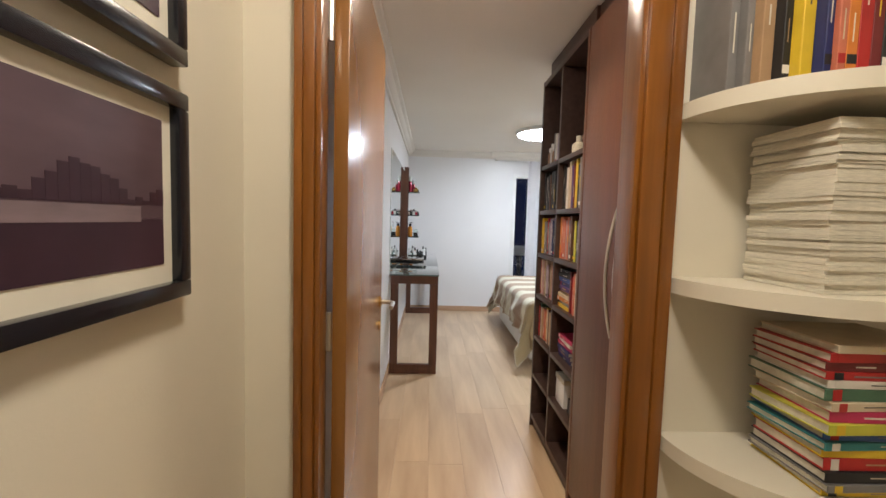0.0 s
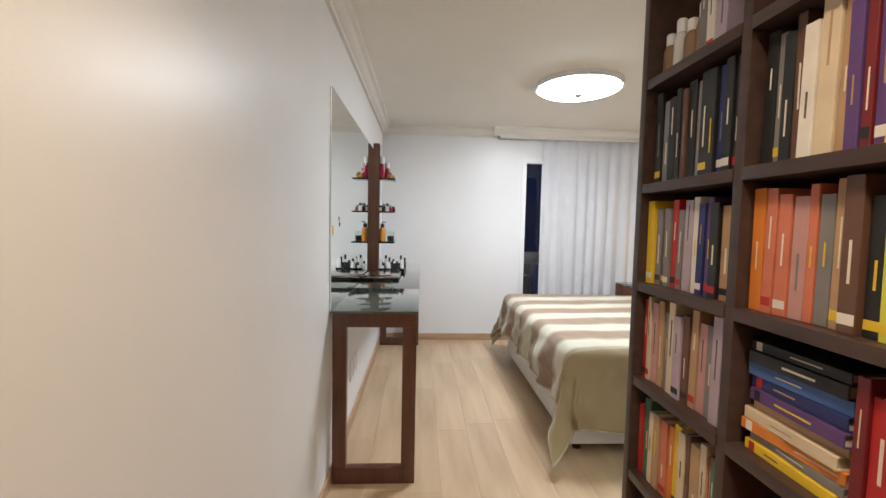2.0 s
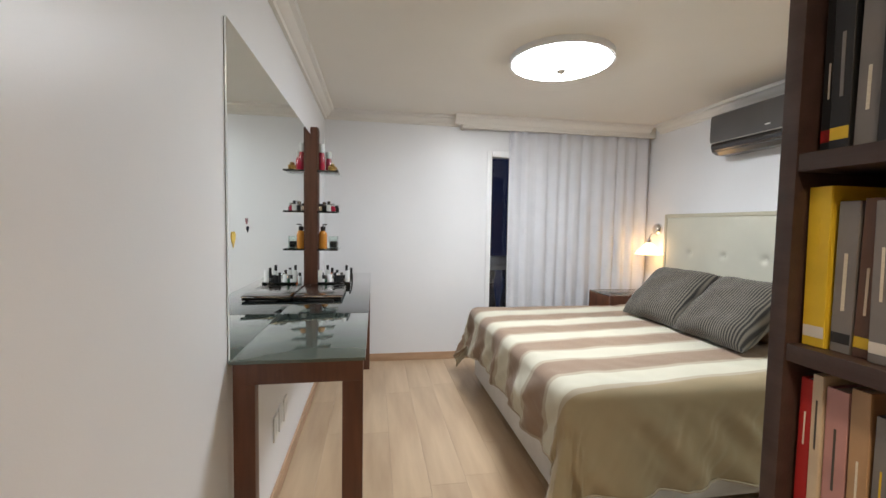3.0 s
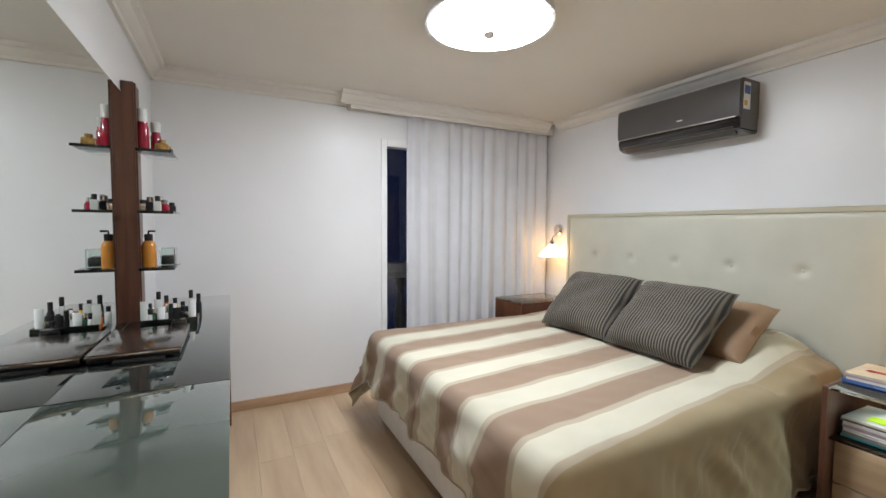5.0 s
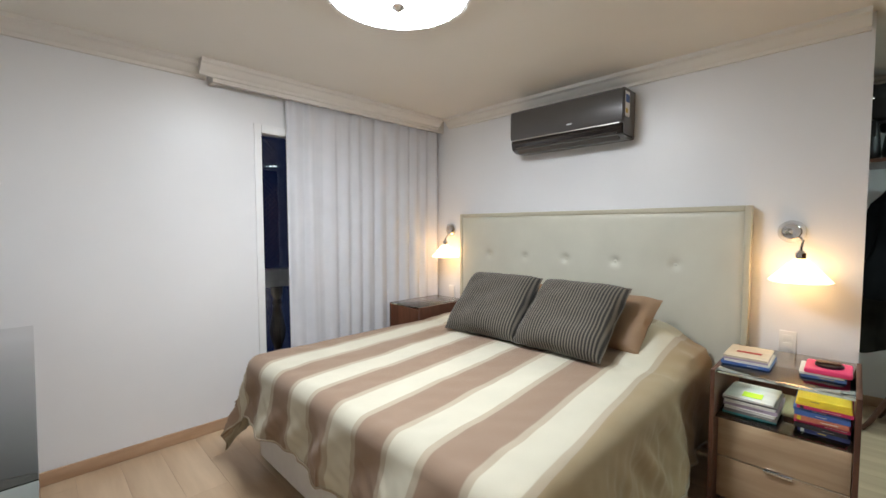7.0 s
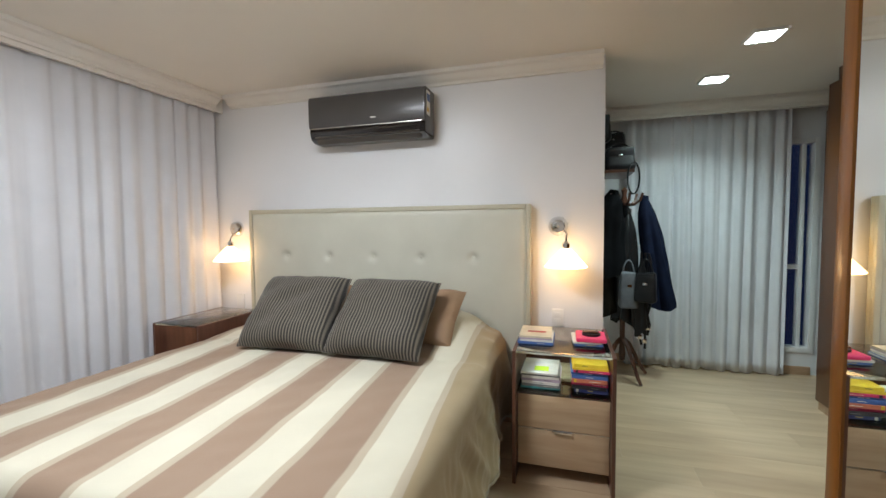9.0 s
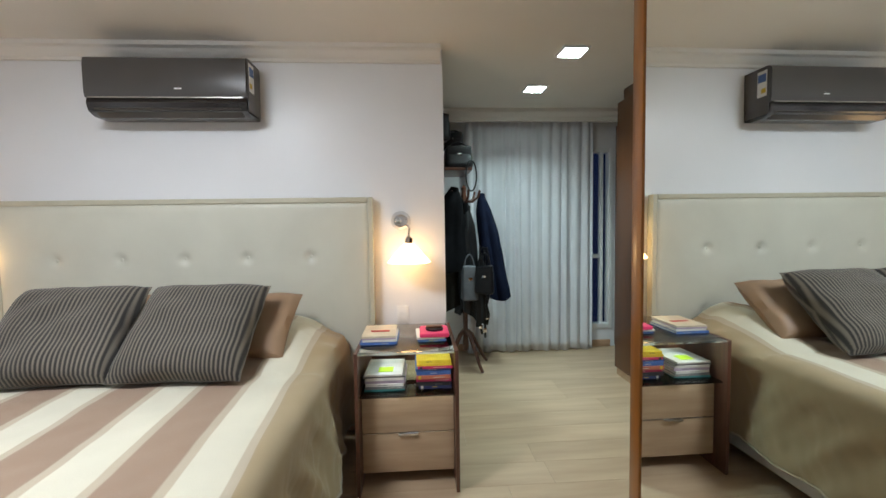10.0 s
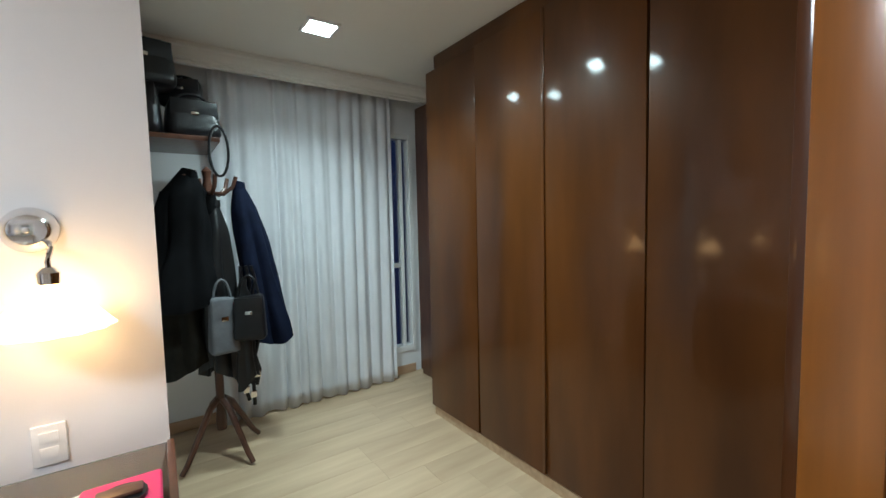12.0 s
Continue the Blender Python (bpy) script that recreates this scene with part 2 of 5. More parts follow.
def profile_bar(profile, axis, a, b):
    """Extrudes a closed outline from a to b. axis 'x': outline is (y, z); axis 'y': outline is (x, z)."""
    bm = bmesh.new()
    mk = (lambda s, p: (s, p[0], p[1])) if axis == "x" else (lambda s, p: (p[0], s, p[1]))
    u = [bm.verts.new(mk(a, p)) for p in profile]
    v = [bm.verts.new(mk(b, p)) for p in profile]
    n = len(profile)
    for k in range(n):
        bm.faces.new((u[k], u[(k + 1) % n], v[(k + 1) % n], v[k]))
    bm.faces.new(u[::-1])
    bm.faces.new(v)
    bmesh.ops.recalc_face_normals(bm, faces=bm.faces)
    return bm


def mesh_of(name, bm, mat, smooth=True):
    bmesh.ops.recalc_face_normals(bm, faces=bm.faces)
    me = bpy.data.meshes.new(name)
    bm.to_mesh(me)
    bm.free()
    me.materials.append(mat)
    if smooth:
        me.shade_smooth()
        me.set_sharp_from_angle(angle=radians(35))
    return me


def thing(name, x, y, z, label, category, group="", kind=""):
    ob = new(name)
    ob.empty_display_size = 0.1
    ob.location = (x, y, z)
    ob["ox"], ob["oy"], ob["oz"] = x, y, z
    return tagged(ob, label, category, group, kind)


def part(name, bm, mat, parent, label="", smooth=True):
    """One mesh under a thing or a part; bm is in room coordinates of the thing as first built."""
    top = parent.parent if parent.parent else parent
    bmesh.ops.translate(bm, vec=(-top["ox"], -top["oy"], -top["oz"]), verts=bm.verts)
    ob = new(name, mesh_of(name, bm, mat, smooth))
    ob.parent = parent
    if mat.name in ("green_glass", "window_glass"):
        ob.visible_shadow = False
    return tagged(ob, label)


def solo(name, bm, mat, label, category, group="", kind="", smooth=True):
    """A thing that is one mesh, with its origin at its base."""
    lo = [min(v.co[i] for v in bm.verts) for i in range(3)]
    hi = [max(v.co[i] for v in bm.verts) for i in range(3)]
    o = ((lo[0] + hi[0]) / 2, (lo[1] + hi[1]) / 2, lo[2])
    bmesh.ops.translate(bm, vec=[-c for c in o], verts=bm.verts)
    ob = new(name, mesh_of(name, bm, mat, smooth))
    ob.location = o
    ob["ox"], ob["oy"], ob["oz"] = o
    return tagged(ob, label, category, group, kind)


def wall(name, x0, y0, z0, x1, y1, z1, mat, label, extra=()):
    bm = box(x0, y0, z0, x1, y1, z1)
    for e in extra:
        box(*e, bm=bm)
    return solo(name, bm, mat, label, "wall", kind="structure", smooth=False)


# ---------- structure ----------
WX, EX, NY, CZ = -0.49, 2.90, 6.44, 2.42      # west wall, headboard wall, window wall, ceiling
wall("wall_west", WX - 0.15, 1.195, 0, WX, NY + 0.15, CZ, M["wall"], "plain white painted bedroom wall with a long mirror")
wall("wall_north", WX, NY, 0, 1.10, NY + 0.15, CZ, M["wall"], "white painted wall pierced by a balcony door",
     [(1.10, NY, 2.11, 2.75, NY + 0.15, CZ), (2.75, NY, 0, EX + 0.12, NY + 0.15, CZ)])
wall("wall_east", EX, 3.385, 0, EX + 0.12, NY, CZ, M["wall"], "white painted partition wall behind the bed")
wall("wall_alcove_north", EX + 0.12, 4.00, 0, 4.62, 4.12, CZ, M["wall"], "white painted wall closing the dressing alcove")
wall("wall_alcove_east", 4.50, 0.9, 0, 4.62, 1.50, CZ, M["wall"], "white painted outer wall pierced by a tall window",
     [(4.50, 1.50, 2.10, 4.62, 3.00, CZ), (4.50, 1.50, 0, 4.62, 3.00, 0.20), (4.50, 3.00, 0, 4.62, 4.00, CZ)])
wall("wall_south", 1.10, 0.9, 0, 4.50, 1.02, CZ, M["wall"], "white painted wall behind the wardrobe")
wall("wall_door", -0.56, 1.10, 0, -0.421, 1.19, CZ, M["hallwall"], "cream painted wall round the bedroom doorway",
     [(-0.421, 1.10, 2.14, 0.395, 1.19, CZ), (0.395, 1.10, 0, 1.22, 1.19, CZ)])
wall("wall_hall_west", -0.70, -1.4, 0, -0.56, 1.19, CZ, M["hallwall"], "cream painted hall wall hung with framed pictures")
wall("wall_hall_east", 1.10, -1.4, 0, 1.22, 0.90, CZ, M["hallwall"], "cream painted hall wall beside the bookshelves")
wall("wall_hall_south", -0.56, -1.4, 0, 1.10, -1.28, CZ, M["hallwall"], "cream painted end wall of the hall")
solo("ceiling", box(-0.75, -1.45, CZ, 4.65, NY + 0.15, CZ + 0.12), M["ceiling"], "smooth off-white plaster ceiling", "ceiling", kind="structure", smooth=False)

# plaster moulding along the ceiling
PROFILE = ((0, 0), (0.020, 0), (0.024, 0.018), (0.050, 0.030), (0.066, 0.056), (0.090, 0.064), (0.094, 0.088), (0, 0.088))


def crown(name, axis, at, sign, a, b):
    prof = [(at + sign * p, CZ - 0.0885 + q) for p, q in PROFILE]
    solo(name, profile_bar(prof, axis, a, b), M["crown"], "stepped white plaster ceiling moulding", "moulding", kind="structure")


crown("trim_west", "y", WX, 1, 1.20, NY - 0.002)
crown("trim_north", "x", NY, -1, WX + 0.002, 0.80)
crown("trim_east", "y", EX, -1, 3.40, 6.26)
pel = thing("curtain_pelmet", 1.85, 6.36, 2.30, "white stepped plaster pelmet above the balcony curtain", "pelmet", kind="structure")
part("pelmet_board", box(0.82, 6.345, 2.305, EX - 0.002, 6.37, CZ - 0.001), M["crown"], pel)
part("pelmet_end", box(0.82, 6.371, 2.305, 0.845, NY - 0.001, CZ - 0.001), M["crown"], pel)
part("pelmet_moulding", profile_bar([(6.345 - p * 0.9, CZ - 0.089 + q) for p, q in PROFILE], "x", 0.74, EX - 0.09), M["crown"], pel)
pel2 = thing("curtain_pelmet", 4.3, 2.5, 2.31, "white plaster beam above the alcove curtain", "pelmet", kind="structure")
part("pelmet_board", box(4.24, 1.03, 2.315, 4.28, 3.99, CZ - 0.001), M["crown"], pel2)
part("pelmet_moulding", profile_bar([(4.24 - p * 0.7, CZ - 0.089 + q) for p, q in PROFILE], "y", 1.50, 3.99), M["crown"], pel2)


def skirting(name, x0, y0, x1, y1):
    solo(name, box(x0, y0, 0.001, x1, y1, 0.075, 0.003), M["base"], "low wood-toned skirting board along the wall", "baseboard", kind="structure")


skirting("baseboard", WX, 1.20, WX + 0.014, NY - 0.001)
skirting("baseboard", WX + 0.015, NY - 0.014, 1.095, NY)
skirting("baseboard", EX - 0.014, 3.39, EX, NY - 0.02)
skirting("baseboard", 4.486, 1.52, 4.50, 3.99)

# ---------- balcony door, window, balcony ----------
bd = thing("window_1", 1.92, NY + 0.05, 0, "white framed balcony door, night outside", "window", kind="structure")
part("window_frame", box(1.10, NY - 0.012, 0, 1.150, NY + 0.09, 2.11, 0.004), M["white"], bd)
part("window_frame", box(1.151, NY - 0.012, 2.05, 2.70, NY + 0.09, 2.11, 0.004), M["white"], bd)
part("window_frame", box(2.701, NY - 0.012, 0, 2.75, NY + 0.09, 2.11, 0.004), M["white"], bd)
part("window_sill", box(1.151, NY - 0.004, 0.0, 2.70, NY + 0.10, 0.03, 0.003), M["white"], bd)
part("sash", box(1.92, NY + 0.03, 0.03, 1.97, NY + 0.07, 2.05, 0.004), M["white"], bd)
for a, b in ((1.151, 1.92), (1.97, 2.70)):
    p = part("pane", box(a, NY + 0.045, 0.03, b, NY + 0.051, 2.05), M["pane"], bd)
bw = thing("window_2", 4.55, 2.2, 0.2, "white framed tall alcove window at night", "window", kind="structure")
for b in ((4.485, 1.50, 0.20, 4.58, 1.545, 2.10), (4.485, 2.955, 0.20, 4.58, 3.0, 2.10), (4.485, 1.546, 2.055, 4.58, 2.954, 2.10), (4.485, 1.546, 0.20, 4.58, 2.954, 0.25),
          (4.50, 1.60, 0.25, 4.56, 1.63, 2.055), (4.50, 1.631, 0.95, 4.55, 2.954, 0.99)):
    part("window_frame", box(*b, 0.004), M["white"], bw)
part("pane", box(4.535, 1.63, 0.25, 4.541, 2.954, 2.055), M["pane"], bw)
solo("balcony_floor", box(-0.6, NY + 0.15, -0.12, 4.6, 7.7, -0.01), M["balcony"], "grey stone balcony floor", "balcony", kind="structure")
solo("balcony_end_wall", box(-0.7, NY + 0.15, -0.01, -0.6, 7.7, CZ), M["balcony"], "plain grey balcony end wall", "wall", kind="structure")
bal = thing("balustrade", 2.0, 7.45, -0.01, "pale stone handrail on dark bulbous balusters", "balustrade")
part("handrail", box(-0.6, 7.36, 0.87, 4.6, 7.56, 0.97, 0.012), M["balcony"], bal)
part("handrail_neck", box(-0.6, 7.40, 0.80, 4.6, 7.52, 0.869, 0.008), M["balcony"], bal)
part("plinth", box(-0.6, 7.38, -0.01, 4.6, 7.54, 0.10, 0.008), M["balcony"], bal)
BALUSTER = [(0.055, 0.10), (0.055, 0.14), (0.03, 0.17), (0.06, 0.26), (0.078, 0.36), (0.05, 0.50), (0.032, 0.60), (0.05, 0.63), (0.03, 0.67), (0.055, 0.72), (0.055, 0.80)]
first = part("baluster", lathe(BALUSTER, 1.46, 7.46, 0.0, 16), M["iron"], bal)
for k in range(-9, 14):
    if k:
        o = new("baluster", first.data)
        o.parent, o.location = bal, (0.21 * k, 0, 0)
net = bmesh.new()
for k in range(40):
    merge(net, tube([(0.9 + 0.05 * k, 7.46, 0.97), (0.9 + 0.05 * k + 1.4, 7.46, 2.37)], 0.0022, 4))
    merge(net, tube([(0.9 + 0.05 * k, 7.46, 0.97), (0.9 + 0.05 * k - 1.4, 7.46, 2.37)], 0.0022, 4))
tagged(solo("safety_net", net, M["iron"], "dark diamond-mesh safety net above the balcony rail", "net"), kind="stuff")


# ---------- curtains ----------
def curtain(name, axis, a, b, at, z0, z1, depth, waves, seed, label):
    """Hanging cloth in uneven folds, gathered at the top."""
    rnd = random.Random(seed)
    ph = [rnd.uniform(0, 6.28) for _ in range(6)]
    nu, nv = 260, 26
    bm = bmesh.new()
    grid = []
    for j in range(nv + 1):
        v = j / nv
        z = z1 + (z0 - z1) * v
        row = []
        for i in range(nu + 1):
            u = i / nu
            w = 2 * math.pi * waves * (u + 0.05 * noise.noise((u * 5 + seed, 0.15 * v, 0)) + 0.018 * noise.noise((u * 17 + seed, 0.4 * v, 3)))
            amp = depth * (0.6 + 0.4 * v) * (0.55 + 0.6 * abs(noise.noise((u * 8 + seed, 0.3 * v, 7))) + 0.25)
            off = amp * (math.sin(w) + 0.4 * noise.noise((u * 40, v * 0.8, seed))) + depth * 0.9 * noise.noise((u * 4, v * 1.2, seed + 9)) * v
            s = a + (b - a) * u + 0.006 * v * math.cos(w)
            low = 0.006 * math.sin(w * 0.5 + ph[5]) if j == nv else 0
            row.append(bm.verts.new((s, at + off, z + low) if axis == "x" else (at + off, s, z + low)))
        grid.append(row)
    for j in range(nv):
        for i in range(nu):
            bm.faces.new((grid[j][i], grid[j][i + 1], grid[j + 1][i + 1], grid[j + 1][i]))
    ob = solo(name, bm, M["curtain"], label, "curtain")
    sm = ob.modifiers.new("thickness", "SOLIDIFY")
    sm.thickness = 0.0015
    return ob


curtain("curtain", "x", 1.315, 2.865, 6.402, 0.012, 2.40, 0.023, 12, 3, "white sheer curtain drawn across the balcony door")
curtain("curtain", "y", 1.755, 3.06, 4.40, 0.012, 2.41, 0.022, 13, 8, "white sheer curtain drawn across the alcove window")


# ---------- doorway ----------
dj = thing("door_frame", -0.03, 1.25, 0, "honey-coloured wooden frame round the bedroom doorway", "door frame", kind="structure")
part("jamb", box(-0.420, 1.075, 0, -0.396, 1.195, 2.13, 0.003), M["honey"], dj)
part("jamb", box(0.342, 1.075, 0, 0.394, 1.195, 2.13, 0.003), M["honey"], dj)
part("jamb", box(-0.395, 1.075, 2.095, 0.341, 1.195, 2.13, 0.003), M["honey"], dj)
part("casing", box(-0.440, 1.070, 0, -0.4205, 1.099, 2.155, 0.005), M["honey"], dj)
part("casing", box(0.3955, 1.070, 0, 0.425, 1.099, 2.155, 0.005), M["honey"], dj)
part("casing", box(-0.440, 1.070, 2.156, 0.425, 1.099, 2.21, 0.005), M["honey"], dj)
part("stop", box(-0.3955, 1.085, 0, -0.383, 1.150, 2.094, 0.003), M["honey"], dj)
part("stop", box(0.329, 1.085, 0, 0.3415, 1.150, 2.094, 0.003), M["honey"], dj)
for z in (0.28, 1.10, 1.86):
    part("hinge", merge(tube([(-0.384, 1.176, z - 0.05), (-0.384, 1.176, z + 0.05)], 0.008, 8), box(-0.3955, 1.152, z - 0.045, -0.390, 1.194, z + 0.045)), M["steel"], dj, "dull steel hinge")

DX, DY = -0.342, 1.185
door = thing("door_1", DX, DY, 0, "honey veneered wooden door standing open against the wall", "door", kind="structure")
part("leaf", box(DX - 0.036, DY, 0.008, DX, DY + 0.760, 2.09, 0.002), M["doorwood"], door)
hz, hy = 1.035, DY + 0.695
hd = part("handle", tube([(DX, hy, hz), (DX + 0.048, hy, hz), (DX + 0.058, hy - 0.012, hz), (DX + 0.060, hy - 0.12, hz + 0.002)], 0.009, 10), M["steel"], door, "curved steel lever handle")
for s, n in ((1, "rosette"), (-1, "rosette")):
    part(n, turned(lathe([(0.024, 0), (0.024, 0.006), (0.012, 0.010)], n=20), Matrix.Translation((DX if s > 0 else DX - 0.036, hy, hz)) @ Matrix.Rotation(radians(90 * s), 4, "Y")), M["brass"], hd, "round brass rosette")
part("handle", tube([(DX - 0.036, hy, hz), (DX - 0.078, hy, hz), (DX - 0.086, hy - 0.012, hz), (DX - 0.088, hy - 0.12, hz)], 0.009, 10), M["steel"], door, "curved steel lever handle")
part("keyhole_plate", turned(lathe([(0.020, 0), (0.020, 0.005), (0.006, 0.007)], n=20), Matrix.Translation((DX, hy, hz - 0.10)) @ Matrix.Rotation(radians(90), 4, "Y")), M["brass"], door, "round brass keyhole plate")
part("latch_plate", box(DX - 0.03, DY + 0.7605, hz - 0.14, DX - 0.006, DY + 0.7625, hz + 0.08), M["brass"], door, "brass latch plate")


# ---------- divider: bookcase, doors, mirror ----------
BX, BY0, BY1, BT = 0.585, 2.10, 2.905, 2.30
bc = thing("bookcase_wardrobe", 1.0, 2.5, 0, "dark brown bookcase built into the end of a wardrobe", "bookcase")
S = M["shelfwood"]
part("side_panel", box(BX, BY0, 0, 0.90, BY0 + 0.03, BT, 0.002), M["cabinet"], bc)
part("side_panel", box(BX, BY1 - 0.032, 0, 0.90, BY1 - 0.006, BT, 0.002), S, bc)
part("divider", box(BX + 0.004, 2.505, 0.06, 0.878, 2.530, BT - 0.031, 0.0015), S, bc)
part("back_panel", box(0.88, BY0 + 0.031, 0.0, 0.899, BY1 - 0.033, BT - 0.001), M["wenge"], bc)
part("top_board", box(BX, BY0 + 0.031, BT - 0.03, 0.879, BY1 - 0.033, BT, 0.002), S, bc)
part("plinth", box(BX + 0.02, BY0 + 0.031, 0.0, 0.879, BY1 - 0.033, 0.059), S, bc)
SHELF_Z = (0.085, 0.367, 0.633, 0.915, 1.190, 1.468, 1.755)
for z in SHELF_Z:
    part("shelf", box(BX + 0.002, BY0 + 0.031, z - 0.026, 0.879, 2.504, z, 0.0015), S, bc)
    part("shelf", box(BX + 0.002, 2.531, z - 0.026, 0.879, BY1 - 0.033, z, 0.0015), S, bc)
part("cornice", box(BX + 0.04, BY0 + 0.04, BT + 0.001, 1.45, BY1 - 0.03, CZ - 0.002), M["wenge"], bc)
part("carcass", box(0.901, BY0, 0, 1.44, BY1 - 0.012, BT), M["cabinet"], bc)
part("carcass", box(0.607, 1.215, 0, 1.44, BY0 - 0.001, BT), M["cabinet"], bc)
part("cornice", box(0.64, 1.22, BT + 0.001, 1.45, BY0 + 0.039, CZ - 0.002), M["wenge"], bc)
for a, b, hy_ in ((1.22, 1.646, 1.612), (1.650, BY0 - 0.002, 1.686)):
    d = part("door", box(BX + 0.001, a, 0.05, 0.606, b, BT - 0.004, 0.002), M["cabinet"], bc, "brown veneered wardrobe door")
    arc = [(BX - 0.004 - 0.045 * math.sin(math.pi * k / 14) ** 0.75, hy_, 0.925 + 0.55 * k / 14) for k in range(15)]
    part("handle", tube(arc, 0.0072, 8), M["steel"], d, "long bowed satin metal handle")
part("mirror", turned(box(BX + 0.02, BY1 + 0.009, 0.03, 1.386, BY1 + 0.015, BT), Matrix.Translation((1.4, BY1, 0)) @ Matrix.Rotation(0.010, 4, "Z") @ Matrix.Translation((-1.4, -BY1, 0))), M["mirror"], bc, "tall frameless mirror on the end of the wardrobe")
part("mirror_stile", box(1.388, BY1 - 0.011, 0.0, 1.443, BY1 + 0.020, CZ - 0.003, 0.004), M["honey"], bc, "honey-coloured wooden stile")
part("end_panel", box(1.444, 1.89, 0.0, 1.457, BY1 + 0.008, CZ - 0.003, 0.003), M["mahogany"], bc)
for z in (1.98, 2.16):
    part("stud", turned(lathe([(0.005, 0), (0.004, 0.003), (0, 0.004)], n=10), Matrix.Translation((1.412, BY1 + 0.020, z)) @ Matrix.Rotation(radians(-90), 4, "X")), M["chrome"], bc)

# ---------- wardrobe ----------
wr = thing("wardrobe", 2.6, 1.5, 0, "glossy reddish-brown mahogany wardrobe with tall flush doors", "wardrobe")
part("carcass", box(1.46, 1.03, 0.06, 3.70, 1.822, 2.335), M["mahogany"], wr)
part("plinth", box(1.46, 1.06, 0.0, 3.69, 1.842, 0.058), M["oak"], wr, "pale wooden plinth")
part("header", box(1.46, 1.10, 2.337, 3.62, 1.838, CZ - 0.002, 0.003), M["mahogany"], wr)
SEAMS = (3.712, 3.196, 2.686, 2.181, 1.655)
for a, b in zip(SEAMS, SEAMS[1:]):
    lean = Matrix.Translation((a, 1.8375, 1.2)) @ Matrix.Rotation(radians(0.25 * math.sin(9 * a)), 4, "X") @ Matrix.Rotation(radians(0.18 * math.cos(7 * a)), 4, "Z") @ Matrix.Translation((-a, -1.8375, -1.2))
    part("door", turned(box(b + 0.004, 1.828, 0.065, a - 0.004, 1.850, 2.330, 0.003), lean), M["mahogany"], wr)
part("stile", box(1.458, 1.825, 0.065, 1.650, 1.846, 2.330, 0.003), M["mahogany"], wr)
for x in (2.686, 1.655):
    part("bead", box(x - 0.008, 1.851, 0.07, x + 0.008, 1.858, 2.325, 0.002), M["mahogany"], wr, "slim raised bead over the door joint")
lc = thing("side_cabinet", 4.1, 1.3, 0, "dark brown wooden cabinet beside the alcove window", "cabinet")
part("carcass", box(3.725, 1.04, 0, 4.40, 1.50, 2.31, 0.002), M["walnut"], lc)
part("door", box(3.73, 1.502, 0.05, 4.395, 1.522, 2.30, 0.002), M["walnut"], lc)

# ---------- dressing table ----------
TY0, TY1, TX1, TZ = 3.78, 6.26, -0.045, 0.90
dt = thing("dressing_table", -0.27, 5.0, 0, "glass-topped dressing table on dark brown wooden frames", "dressing table")
part("glass_top", box(WX + 0.004, 4.502, TZ - 0.012, TX1, TY1, TZ, 0.002), M["greyglass"], dt, "grey-green back-painted glass top")
part("glass_top", box(WX + 0.004, TY0 - 0.005, TZ - 0.012, TX1, 4.498, TZ, 0.002), M["palegreen"], dt, "pale green back-painted glass top")
for y in (TY0, TY1 - 0.06):
    fr = part("end_frame", box(WX + 0.016, y, 0.085, WX + 0.085, y + 0.045, TZ - 0.083, 0.002), M["walnut"], dt, "dark brown open wooden end frame")
    part("rail", box(WX + 0.016, y, TZ - 0.083, TX1 - 0.008, y + 0.045, TZ - 0.013, 0.002), M["walnut"], fr)
    part("leg", box(TX1 - 0.078, y, 0.085, TX1 - 0.008, y + 0.045, TZ - 0.083, 0.002), M["walnut"], fr)
    part("foot_rail", box(WX + 0.016, y, 0.001, TX1 - 0.008, y + 0.045, 0.085, 0.002), M["walnut"], fr)
part("apron", box(WX + 0.016, TY0 + 0.046, TZ - 0.05, WX + 0.05, TY1 - 0.061, TZ - 0.013, 0.002), M["walnut"], dt)
part("knob", turned(lathe([(0.008, 0), (0.012, 0.012), (0.008, 0.02)], n=12), Matrix.Translation((TX1 - 0.03, 5.9, TZ - 0.04)) @ Matrix.Rotation(radians(90), 4, "Y")), M["chrome"], dt)
wm = thing("wall_mirror", WX, 4.66, TZ, "large frameless wall mirror above the dressing table", "mirror")
part("mirror_sheet", box(WX + 0.002, 3.785, TZ + 0.001, WX + 0.008, 5.55, 2.0), M["mirror"], wm)
part("backing", box(WX, 3.787, TZ + 0.001, WX + 0.0018, 5.548, 1.998), M["black"], wm)

PX = WX + 0.003
sr = thing("shelf_rack", PX, 5.66, TZ, "tall brown post carrying three black glass shelves", "shelf rack")
part("post", box(PX, 5.552, TZ, PX + 0.050, 5.69, 2.06, 0.003), M["walnut"], sr)
part("post_edge", box(PX + 0.051, 5.555, TZ, PX + 0.058, 5.572, 2.055, 0.001), M["walnut"], sr)
RACK_Z = (1.165, 1.445, 1.745)
for z in RACK_Z:
    gs = part("glass_shelf", box(PX + 0.052, 5.539, z - 0.010, PX + 0.200, 5.84, z, 0.002), M["glass"], sr, "clear greenish glass shelf")
    part("shelf_edge", box(PX + 0.052, 5.528, z - 0.014, PX + 0.200, 5.538, z, 0.002), M["glassedge"], gs, "black front edge")


